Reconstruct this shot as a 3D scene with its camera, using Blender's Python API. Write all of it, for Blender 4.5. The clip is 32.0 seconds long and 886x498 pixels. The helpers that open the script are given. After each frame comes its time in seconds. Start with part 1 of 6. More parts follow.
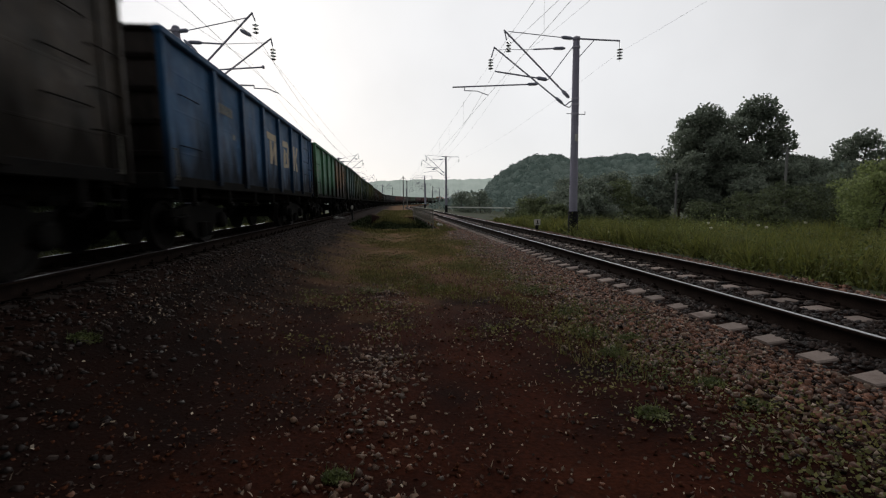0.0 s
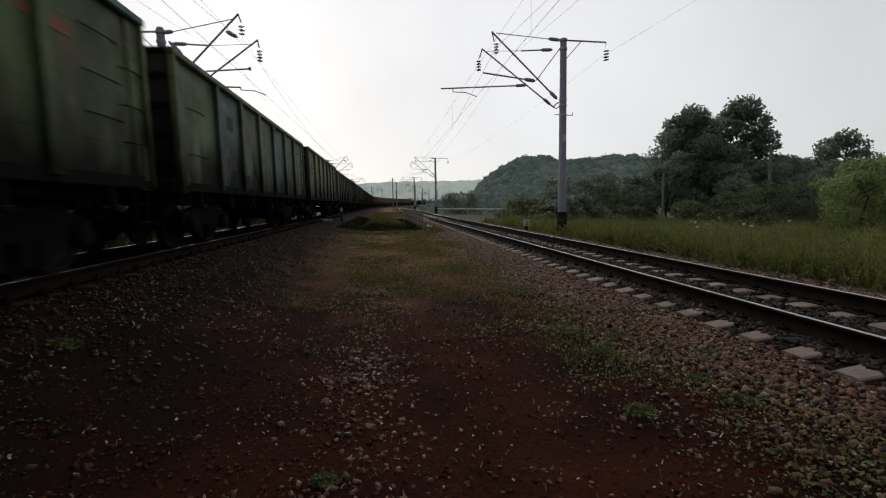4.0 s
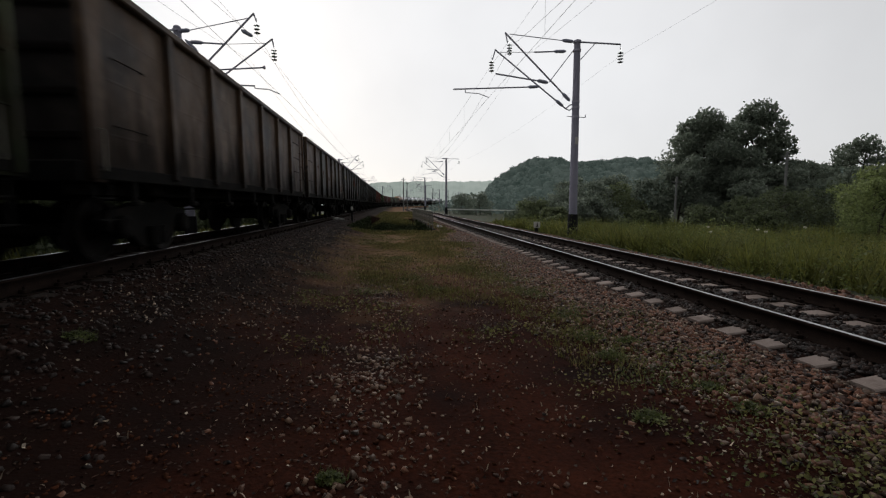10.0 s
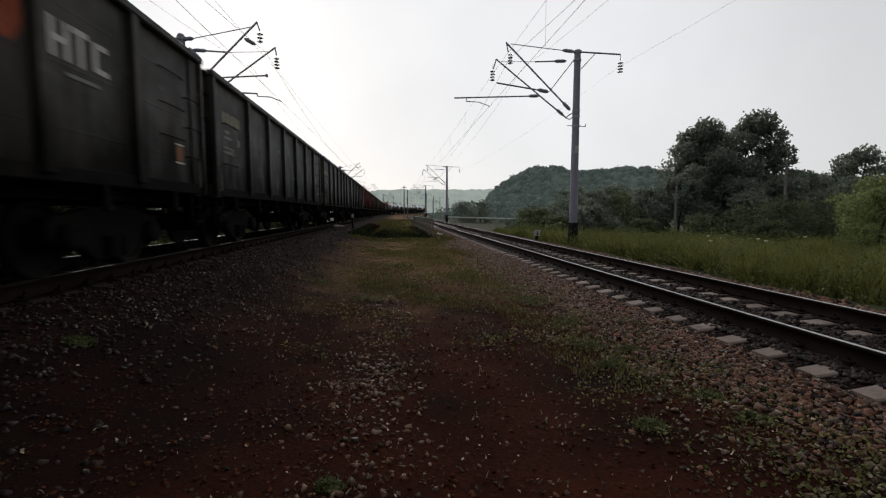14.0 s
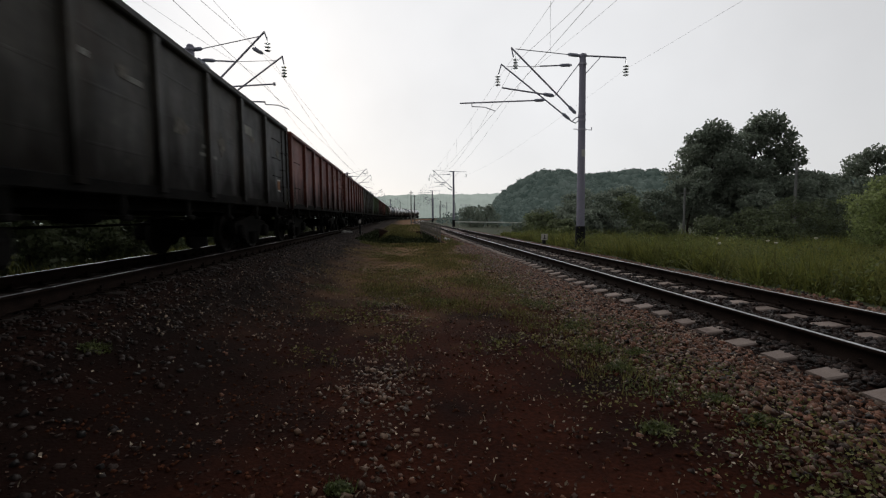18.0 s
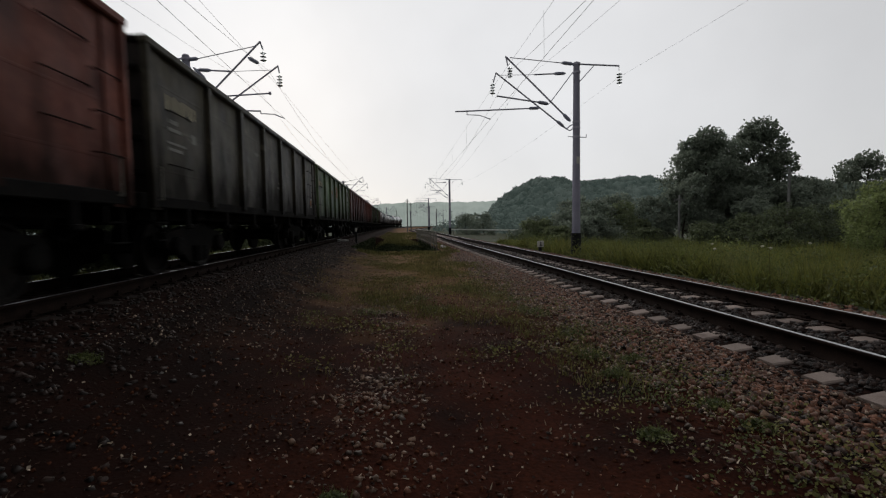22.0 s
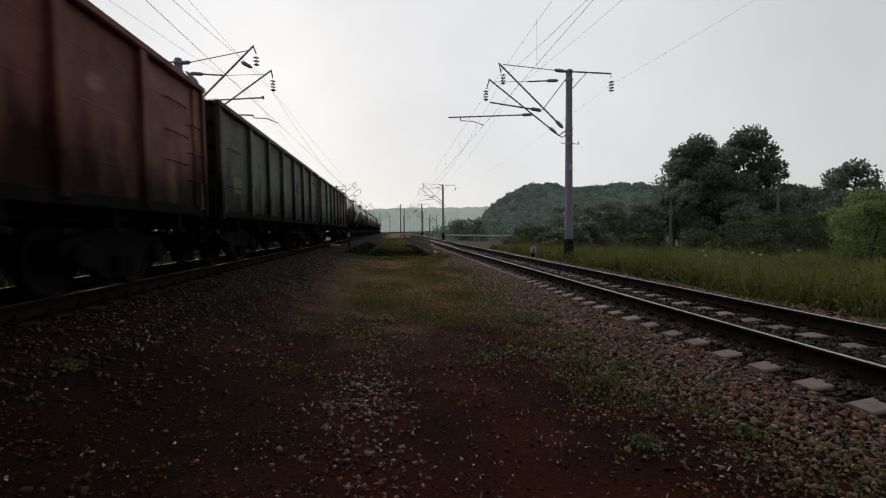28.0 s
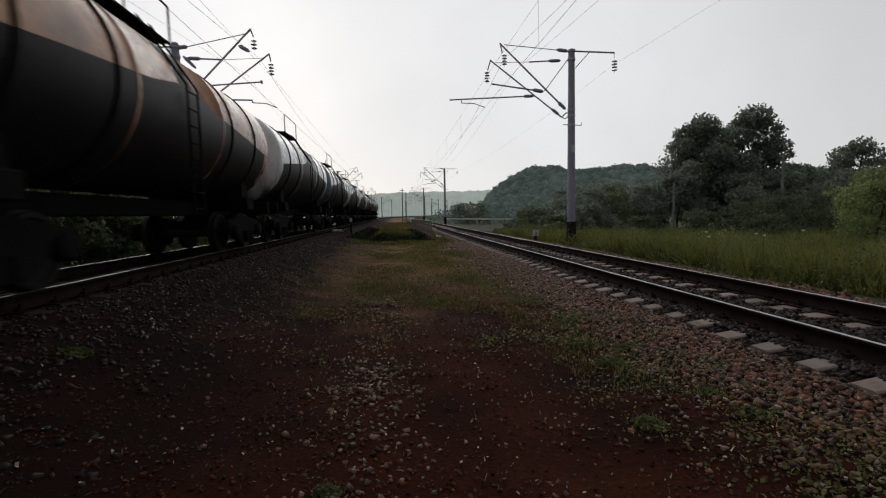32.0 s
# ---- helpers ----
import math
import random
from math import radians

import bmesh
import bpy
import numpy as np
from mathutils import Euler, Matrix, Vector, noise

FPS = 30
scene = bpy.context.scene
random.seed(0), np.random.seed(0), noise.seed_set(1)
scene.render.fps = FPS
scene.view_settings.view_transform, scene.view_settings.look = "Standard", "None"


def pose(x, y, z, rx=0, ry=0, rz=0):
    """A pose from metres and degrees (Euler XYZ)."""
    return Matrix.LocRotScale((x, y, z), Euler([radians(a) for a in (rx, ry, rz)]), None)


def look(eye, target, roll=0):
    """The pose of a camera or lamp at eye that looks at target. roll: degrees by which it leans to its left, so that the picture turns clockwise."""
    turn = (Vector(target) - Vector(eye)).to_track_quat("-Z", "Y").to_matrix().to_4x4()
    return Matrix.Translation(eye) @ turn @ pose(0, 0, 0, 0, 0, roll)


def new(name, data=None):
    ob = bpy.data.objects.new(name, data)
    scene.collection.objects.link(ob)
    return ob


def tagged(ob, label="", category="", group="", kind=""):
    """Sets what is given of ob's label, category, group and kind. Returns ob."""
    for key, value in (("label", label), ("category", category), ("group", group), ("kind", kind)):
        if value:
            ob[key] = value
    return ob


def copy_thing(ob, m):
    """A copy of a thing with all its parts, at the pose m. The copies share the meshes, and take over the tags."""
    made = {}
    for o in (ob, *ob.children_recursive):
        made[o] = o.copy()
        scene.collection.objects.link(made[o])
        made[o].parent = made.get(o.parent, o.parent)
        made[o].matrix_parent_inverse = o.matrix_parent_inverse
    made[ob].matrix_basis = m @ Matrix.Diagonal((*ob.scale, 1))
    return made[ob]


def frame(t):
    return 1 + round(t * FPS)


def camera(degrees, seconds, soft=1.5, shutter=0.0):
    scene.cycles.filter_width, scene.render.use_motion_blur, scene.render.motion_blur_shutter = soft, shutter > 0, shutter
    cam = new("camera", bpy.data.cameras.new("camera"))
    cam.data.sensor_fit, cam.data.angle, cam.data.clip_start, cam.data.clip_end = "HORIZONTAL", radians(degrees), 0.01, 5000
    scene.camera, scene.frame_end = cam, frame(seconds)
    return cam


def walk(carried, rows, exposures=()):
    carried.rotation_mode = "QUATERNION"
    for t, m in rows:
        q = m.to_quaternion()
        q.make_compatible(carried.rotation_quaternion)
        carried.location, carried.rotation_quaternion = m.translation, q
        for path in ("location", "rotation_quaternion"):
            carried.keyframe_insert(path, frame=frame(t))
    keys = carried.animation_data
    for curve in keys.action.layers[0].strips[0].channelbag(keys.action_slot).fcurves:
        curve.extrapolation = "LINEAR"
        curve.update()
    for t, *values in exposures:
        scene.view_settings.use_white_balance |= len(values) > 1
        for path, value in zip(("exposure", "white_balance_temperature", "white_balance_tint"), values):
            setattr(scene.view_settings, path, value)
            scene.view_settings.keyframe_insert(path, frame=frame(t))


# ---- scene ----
cam = camera(88.45, 32.0, soft=1.2, shutter=0.5)
walk(cam, [
    (0, pose(-0.021, -0.003, 1.564, 84.107, 0.966, -6.022)),
    (0.5, pose(-0.020, -0.004, 1.565, 83.884, 1.090, -5.934)),
    (1, pose(-0.011, -0.014, 1.565, 84.663, 1.219, -6.062)),
    (1.5, pose(0.005, -0.002, 1.549, 85.723, 1.231, -5.939)),
    (2, pose(0.003, 0.017, 1.551, 85.262, 1.446, -6.320)),
    (2.5, pose(-0.015, 0.001, 1.555, 85.022, 1.107, -6.525)),
    (3, pose(-0.001, 0.010, 1.554, 84.634, 1.207, -6.911)),
    (3.5, pose(-0.002, 0.010, 1.552, 84.266, 1.401, -7.313)),
    (5.5, pose(0.009, 0.013, 1.557, 84.336, 1.491, -7.041)),
    (6, pose(-0.006, 0.003, 1.560, 84.038, 1.759, -6.830)),
    (6.5, pose(-0.003, 0.001, 1.563, 84.488, 1.483, -6.793)),
    (7, pose(0.007, 0.008, 1.563, 84.562, 1.444, -6.438)),
    (7.5, pose(0.011, 0.014, 1.553, 85.089, 1.022, -6.287)),
    (8, pose(-0.003, 0.012, 1.553, 85.445, 0.826, -6.598)),
    (8.5, pose(-0.011, 0.007, 1.553, 84.949, 0.897, -6.375)),
    (9, pose(-0.012, 0.017, 1.551, 84.678, 0.347, -6.357)),
    (9.5, pose(-0.025, 0.013, 1.556, 84.389, 0.343, -6.057)),
    (10, pose(-0.004, 0.012, 1.554, 84.357, 0.485, -6.013)),
    (10.5, pose(0.005, 0.007, 1.553, 84.956, 0.599, -6.229)),
    (11, pose(0.004, 0.003, 1.550, 84.998, 0.398, -5.820)),
    (11.5, pose(-0.001, -0.000, 1.553, 84.938, 0.112, -5.678)),
    (12, pose(0.005, 0.012, 1.546, 85.087, 0.157, -5.772)),
    (12.5, pose(0.007, 0.007, 1.548, 85.736, -0.028, -5.462)),
    (13, pose(0.007, 0.006, 1.550, 85.854, -0.056, -5.671)),
    (13.5, pose(0.002, 0.010, 1.546, 85.647, 0.143, -5.762)),
    (14, pose(-0.007, -0.000, 1.549, 85.336, 0.191, -5.954)),
    (14.5, pose(-0.012, 0.004, 1.555, 84.988, 0.210, -5.791)),
    (16.5, pose(0.011, -0.010, 1.546, 85.964, 0.337, -5.694)),
    (17, pose(0.014, -0.015, 1.547, 85.921, 0.584, -5.466)),
    (17.5, pose(0.015, -0.029, 1.549, 86.262, 0.830, -5.328)),
    (18, pose(-0.003, -0.039, 1.555, 85.945, 0.788, -5.075)),
    (18.5, pose(0.013, -0.021, 1.548, 86.327, 0.676, -5.069)),
    (19, pose(0.008, -0.027, 1.550, 85.976, 0.848, -5.204)),
    (19.5, pose(0.013, -0.026, 1.545, 86.062, 0.916, -5.388)),
    (20, pose(0.014, -0.030, 1.549, 86.050, 1.035, -5.255)),
    (20.5, pose(0.016, -0.032, 1.549, 86.192, 1.065, -5.317)),
    (21, pose(0.022, -0.025, 1.547, 86.407, 0.986, -5.663)),
    (21.5, pose(0.023, -0.019, 1.538, 86.565, 1.084, -5.693)),
    (22, pose(0.012, -0.032, 1.546, 86.922, 1.166, -5.529)),
    (22.5, pose(0.011, -0.033, 1.545, 86.991, 1.043, -5.508)),
    (23, pose(0.032, -0.021, 1.539, 87.559, 0.814, -5.448)),
    (23.5, pose(0.031, -0.017, 1.541, 88.053, 0.467, -5.406)),
    (24, pose(0.019, -0.021, 1.539, 87.713, 0.383, -5.275)),
    (24.5, pose(0.016, -0.017, 1.537, 87.534, 0.329, -5.216)),
    (25, pose(-0.013, -0.027, 1.542, 87.040, 0.025, -5.046)),
    (25.5, pose(-0.006, -0.017, 1.540, 86.922, 0.020, -5.048)),
    (27.5, pose(0.044, 0.022, 1.540, 87.835, 0.613, -6.458)),
    (28, pose(0.031, -0.014, 1.545, 87.590, 0.895, -6.370)),
    (28.5, pose(0.057, 0.016, 1.539, 86.805, 0.955, -6.640)),
    (29, pose(0.045, 0.011, 1.545, 86.090, 1.363, -6.466)),
    (29.5, pose(0.040, 0.009, 1.543, 85.874, 1.129, -6.124)),
    (30, pose(0.042, 0.018, 1.543, 85.630, 1.374, -6.277)),
    (30.5, pose(0.036, 0.011, 1.543, 85.570, 1.174, -6.365)),
    (31, pose(0.035, 0.014, 1.542, 85.404, 1.273, -6.453)),
    (31.5, pose(0.036, 0.016, 1.541, 85.369, 1.252, -6.309)),
    (32, pose(0.033, 0.008, 1.547, 85.594, 1.548, -6.114)),
], [(0, 0.0), (12, 0.0), (18, -0.03), (21, -0.1), (24, -0.16), (28, -0.14), (32, -0.1)])

# ---- the rest of the set-up: world, light ----
SUN_AZ, SUN_EL = -13.0, 18.0          # the bright part of the cloud cover, ahead and to the left
world = bpy.data.worlds.new("overcast_sky")
scene.world = world
world.use_nodes = True
wt = world.node_tree
wt.nodes.clear()


def wnode(kind, **inputs):
    n = wt.nodes.new(kind)
    for k, v in inputs.items():
        n.inputs[int(k[1:]) if k[0] == "i" and k[1:].isdigit() else k].default_value = v
    return n


w_out = wnode("ShaderNodeOutputWorld")
w_bg = wnode("ShaderNodeBackground", Strength=1.0)
w_sky = wt.nodes.new("ShaderNodeTexSky")
w_sky.sky_type, w_sky.sun_disc = "NISHITA", False
w_sky.sun_elevation, w_sky.sun_rotation = radians(SUN_EL), radians(SUN_AZ)
w_sky_dim = wt.nodes.new("ShaderNodeVectorMath")
w_sky_dim.operation = "SCALE"
w_sky_dim.inputs["Scale"].default_value = 0.07
w_geo = wt.nodes.new("ShaderNodeTexCoord")
sun_dir = Vector((math.sin(radians(SUN_AZ)) * math.cos(radians(SUN_EL)), math.cos(radians(SUN_AZ)) * math.cos(radians(SUN_EL)), math.sin(radians(SUN_EL))))
w_dot = wt.nodes.new("ShaderNodeVectorMath")
w_dot.operation = "DOT_PRODUCT"
w_dot.inputs[1].default_value = sun_dir
w_half = wt.nodes.new("ShaderNodeMapRange")
w_half.inputs["From Min"].default_value, w_half.inputs["From Max"].default_value = -1.0, 1.0
w_bright = wt.nodes.new("ShaderNodeValToRGB")
for k, (at, v) in enumerate(((0.0, 0.085), (0.50, 0.105), (0.62, 0.19), (0.70, 0.41), (0.78, 0.64), (0.9, 0.86), (1.0, 1.0))):
    e = w_bright.color_ramp.elements[0] if k == 0 else w_bright.color_ramp.elements[1] if k == 6 else w_bright.color_ramp.elements.new(at)
    e.position, e.color = at, (v, v, v, 1)
w_noise = wnode("ShaderNodeTexNoise", Scale=2.2, Detail=5.0, Roughness=0.5)
w_cloud = wt.nodes.new("ShaderNodeMapRange")
w_cloud.inputs["From Min"].default_value, w_cloud.inputs["From Max"].default_value = 0.3, 0.7
w_cloud.inputs["To Min"].default_value, w_cloud.inputs["To Max"].default_value = 0.9, 1.06
w_mul = wt.nodes.new("ShaderNodeMath")
w_mul.operation = "MULTIPLY"
w_grey = wt.nodes.new("ShaderNodeVectorMath")
w_grey.operation = "SCALE"
w_grey.inputs[0].default_value = (0.972, 0.974, 0.99)
w_mix = wt.nodes.new("ShaderNodeMix")
w_mix.data_type = "RGBA"
w_mix.inputs["Factor"].default_value = 0.92
wl = wt.links.new
wl(w_geo.outputs["Generated"], w_dot.inputs[0])
wl(w_geo.outputs["Generated"], w_noise.inputs["Vector"])
wl(w_dot.outputs["Value"], w_half.inputs["Value"])
wl(w_half.outputs["Result"], w_bright.inputs["Fac"])
wl(w_noise.outputs["Fac"], w_cloud.inputs["Value"])
wl(w_bright.outputs["Color"], w_mul.inputs[0])
wl(w_cloud.outputs["Result"], w_mul.inputs[1])
wl(w_mul.outputs["Value"], w_grey.inputs["Scale"])
wl(w_sky.outputs["Color"], w_sky_dim.inputs[0])
wl(w_sky_dim.outputs["Vector"], w_mix.inputs["A"])
wl(w_grey.outputs["Vector"], w_mix.inputs["B"])
wl(w_mix.outputs["Result"], w_bg.inputs["Color"])
wl(w_bg.outputs["Background"], w_out.inputs["Surface"])

sun = new("sun", bpy.data.lights.new("sun", "SUN"))
sun.data.energy, sun.data.angle, sun.data.color = 0.5, radians(35), (1.0, 0.96, 0.9)
sun.matrix_world = look(sun_dir * 50, (0, 0, 0))
scene.view_settings.exposure = 0.0

# ---- materials ----


def shade(name, base, other, scale=3.0, fine=40.0, rough=0.8, metal=0.0, bump=0.3, spread=0.5, vary=0.0, island=0.0, stain=None, stain_scale=0.7, stain_from=0.5, stain_to=0.7, see_through=0.0, coords="Object", gloss=0.2):
    """A material of two colours mixed by a coarse and a fine noise, with relief, an optional stain and a change from piece to piece."""
    m = bpy.data.materials.new(name)
    m.use_nodes = True
    t, n = m.node_tree, m.node_tree.nodes
    link = t.links.new
    b = n["Principled BSDF"]
    b.inputs["Roughness"].default_value, b.inputs["Metallic"].default_value = rough, metal
    b.inputs["Specular IOR Level"].default_value = gloss
    tc = n.new("ShaderNodeTexCoord")
    co = n.new("ShaderNodeTexNoise")
    co.inputs["Scale"].default_value, co.inputs["Detail"].default_value = scale, 4
    fi = n.new("ShaderNodeTexNoise")
    fi.inputs["Scale"].default_value, fi.inputs["Detail"].default_value = fine, 5
    where = tc.outputs[coords]
    if vary:                               # each piece has its own part of the pattern
        oi = n.new("ShaderNodeObjectInfo")
        far = n.new("ShaderNodeVectorMath")
        far.operation = "MULTIPLY_ADD"
        link(oi.outputs["Random"], far.inputs[0])
        far.inputs[1].default_value = (61.0, 83.0, 47.0)
        link(where, far.inputs[2])
        where = far.outputs["Vector"]
    for q in (co, fi):
        link(where, q.inputs["Vector"])
    add = n.new("ShaderNodeMath")
    add.operation = "ADD"
    link(co.outputs["Fac"], add.inputs[0])
    link(fi.outputs["Fac"], add.inputs[1])
    mr = n.new("ShaderNodeMapRange")
    mr.inputs["From Min"].default_value, mr.inputs["From Max"].default_value = 1.0 - spread * 0.5, 1.0 + spread * 0.5
    link(add.outputs[0], mr.inputs["Value"])
    mix = n.new("ShaderNodeMix")
    mix.data_type = "RGBA"
    mix.inputs["A"].default_value, mix.inputs["B"].default_value = (*base, 1), (*other, 1)
    link(mr.outputs["Result"], mix.inputs["Factor"])
    col = mix.outputs["Result"]
    if stain:
        sn = n.new("ShaderNodeTexNoise")
        sn.inputs["Scale"].default_value, sn.inputs["Detail"].default_value = stain_scale, 6
        link(where, sn.inputs["Vector"])
        sr = n.new("ShaderNodeMapRange")
        sr.inputs["From Min"].default_value, sr.inputs["From Max"].default_value = stain_from, stain_to
        link(sn.outputs["Fac"], sr.inputs["Value"])
        sm = n.new("ShaderNodeMix")
        sm.data_type = "RGBA"
        sm.inputs["B"].default_value = (*stain, 1)
        link(sr.outputs["Result"], sm.inputs["Factor"])
        link(col, sm.inputs["A"])
        col = sm.outputs["Result"]
    if vary or island:
        if island:
            src = n.new("ShaderNodeNewGeometry").outputs["Random Per Island"]
        else:
            src = n.new("ShaderNodeObjectInfo").outputs["Random"]
        vr = n.new("ShaderNodeMapRange")
        k = island or vary
        vr.inputs["To Min"].default_value, vr.inputs["To Max"].default_value = 1 - k, 1 + k
        link(src, vr.inputs["Value"])
        hsv = n.new("ShaderNodeHueSaturation")
        link(vr.outputs["Result"], hsv.inputs["Value"])
        link(col, hsv.inputs["Color"])
        col = hsv.outputs["Color"]
    link(col, b.inputs["Base Color"])
    if bump:
        bp = n.new("ShaderNodeBump")
        bp.inputs["Strength"].default_value, bp.inputs["Distance"].default_value = bump, 0.01
        link(fi.outputs["Fac"], bp.inputs["Height"])
        link(bp.outputs["Normal"], b.inputs["Normal"])
    if see_through:
        b.inputs["Subsurface Weight"].default_value = 0.0
        tr = n.new("ShaderNodeBsdfTranslucent")
        link(col, tr.inputs["Color"])
        ms = n.new("ShaderNodeMixShader")
        ms.inputs["Fac"].default_value = see_through
        link(b.outputs["BSDF"], ms.inputs[1])
        link(tr.outputs["BSDF"], ms.inputs[2])
        link(ms.outputs["Shader"], n["Material Output"].inputs["Surface"])
    return m


def paint(name, base, other, stain, amount=0.5, rough=(0.48, 0.75), gloss=0.1, dent=0.4):
    """Old wagon paint on dented sheet: faded patches, rust, coal grime that has run down in streaks, pale scuffs, and
    shade painted in low down.
    """
    dim = lambda c: tuple(v * 1.12 for v in c)
    m = shade(name, dim(base), dim(other), gloss=gloss, scale=1.3, fine=9, rough=0.5, bump=0.0, spread=0.7, vary=0.12, stain=dim(stain), stain_scale=1.1, stain_from=0.62 - 0.2 * amount, stain_to=0.78 - 0.16 * amount)
    t, n = m.node_tree, m.node_tree.nodes
    link = t.links.new
    b = n["Principled BSDF"]
    where = [q for q in n if q.bl_idname == "ShaderNodeVectorMath"][0].outputs["Vector"]

    def noise(scale, stretch, detail):
        mp = n.new("ShaderNodeMapping")
        mp.inputs["Scale"].default_value = stretch
        link(where, mp.inputs["Vector"])
        q = n.new("ShaderNodeTexNoise")
        q.inputs["Scale"].default_value, q.inputs["Detail"].default_value = scale, detail
        link(mp.outputs["Vector"], q.inputs["Vector"])
        return q.outputs["Fac"]

    def span(value, lo, hi, top, low=0.0):
        q = n.new("ShaderNodeMapRange")
        q.inputs["To Min"].default_value = low
        q.inputs["From Min"].default_value, q.inputs["From Max"].default_value, q.inputs["To Max"].default_value = lo, hi, top
        link(value, q.inputs["Value"])
        return q.outputs["Result"]

    def lay(colour, fac, over):
        q = n.new("ShaderNodeMix")
        q.data_type = "RGBA"
        link(colour, q.inputs["A"])
        q.inputs["B"].default_value = (*over, 1)
        link(fac, q.inputs["Factor"])
        return q.outputs["Result"]

    col = b.inputs["Base Color"].links[0].from_socket
    grime_shade = tuple(v * 0.22 + 0.002 for v in dim(base))
    pale = tuple(min(0.6, v * 1.5 + 0.022) for v in dim(other))
    col = lay(col, span(noise(4.5, (1, 1, 0.13), 5), 0.50, 0.76, 0.45), grime_shade)
    col = lay(col, span(noise(0.9, (1, 1, 1), 6), 0.52, 0.75, 0.6), grime_shade)
    col = lay(col, span(noise(2.4, (1, 0.7, 1), 9), 0.635, 0.70, 0.55), pale)
    # ragged dark band low on the sides: shade painted into the colour
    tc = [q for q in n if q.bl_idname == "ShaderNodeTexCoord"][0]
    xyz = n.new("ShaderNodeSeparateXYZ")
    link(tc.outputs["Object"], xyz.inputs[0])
    low_shade = n.new("ShaderNodeMath")
    low_shade.operation = "MULTIPLY_ADD"
    link(noise(2.2, (1, 1, 0.22), 7), low_shade.inputs[0])
    low_shade.inputs[1].default_value = 2.6
    link(xyz.outputs["Z"], low_shade.inputs[2])
    col = lay(col, span(low_shade.outputs[0], 3.75, 2.75, 0.9), (0.008, 0.0065, 0.0055))
    link(span(low_shade.outputs[0], 3.75, 2.75, gloss * 0.15, gloss), b.inputs["Specular IOR Level"])
    link(col, b.inputs["Base Color"])
    link(span(noise(3.0, (1, 1, 1), 4), 0.3, 0.7, rough[1], rough[0]), b.inputs["Roughness"])
    link(span(low_shade.outputs[0], 3.75, 2.75, 0.04, 0.22), b.inputs["Sheen Weight"])      # bluish sheen in place of mist over the far wagons, less in the low band
    b.inputs["Sheen Roughness"].default_value = 0.4
    b.inputs["Sheen Tint"].default_value = (0.75, 0.85, 1.0, 1)
    dents = n.new("ShaderNodeBump")
    dents.inputs["Strength"].default_value, dents.inputs["Distance"].default_value = dent, 0.05
    link(noise(1.6, (1, 1, 0.8), 2), dents.inputs["Height"])
    link(dents.outputs["Normal"], b.inputs["Normal"])
    return m


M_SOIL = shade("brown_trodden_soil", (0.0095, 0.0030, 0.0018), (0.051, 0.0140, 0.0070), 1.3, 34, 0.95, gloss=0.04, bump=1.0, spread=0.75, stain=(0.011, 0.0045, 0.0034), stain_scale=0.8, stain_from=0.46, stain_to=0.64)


def soil_meets_ballast(m):
    """On the train's side the soil turns into ballast bed along a ragged line, with shade painted into its dark colour.
    """
    t, n = m.node_tree, m.node_tree.nodes
    link = t.links.new
    b = n["Principled BSDF"]
    tc = n.new("ShaderNodeTexCoord")
    xyz = n.new("ShaderNodeSeparateXYZ")
    link(tc.outputs["Object"], xyz.inputs[0])
    ragged = n.new("ShaderNodeTexNoise")
    ragged.inputs["Scale"].default_value, ragged.inputs["Detail"].default_value = 1.1, 7
    link(tc.outputs["Object"], ragged.inputs["Vector"])
    shift = n.new("ShaderNodeMath")
    shift.operation = "MULTIPLY_ADD"
    link(ragged.outputs["Fac"], shift.inputs[0])
    shift.inputs[1].default_value = 3.2
    link(xyz.outputs["X"], shift.inputs[2])
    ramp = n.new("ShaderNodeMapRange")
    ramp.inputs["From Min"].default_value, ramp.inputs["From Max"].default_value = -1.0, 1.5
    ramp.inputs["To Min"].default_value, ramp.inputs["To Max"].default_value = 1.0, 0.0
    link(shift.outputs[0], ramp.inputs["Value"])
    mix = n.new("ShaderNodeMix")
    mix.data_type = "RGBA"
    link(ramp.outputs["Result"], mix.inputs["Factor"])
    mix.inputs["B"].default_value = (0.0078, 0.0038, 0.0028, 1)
    # further on the soil is painted paler, standing in for haze
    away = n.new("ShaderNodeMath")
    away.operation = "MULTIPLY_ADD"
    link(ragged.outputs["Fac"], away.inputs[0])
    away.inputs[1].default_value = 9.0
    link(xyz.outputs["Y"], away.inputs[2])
    haze_ramp = n.new("ShaderNodeMapRange")
    haze_ramp.inputs["From Min"].default_value, haze_ramp.inputs["From Max"].default_value = 10.5, 18.0
    haze_ramp.inputs["To Max"].default_value = 0.9
    link(away.outputs[0], haze_ramp.inputs["Value"])
    haze_mix = n.new("ShaderNodeMix")
    haze_mix.data_type = "RGBA"
    link(haze_ramp.outputs["Result"], haze_mix.inputs["Factor"])
    link(b.inputs["Base Color"].links[0].from_socket, haze_mix.inputs["A"])
    haze_mix.inputs["B"].default_value = (0.175, 0.100, 0.054, 1)
    link(haze_mix.outputs["Result"], mix.inputs["A"])
    link(mix.outputs["Result"], b.inputs["Base Color"])


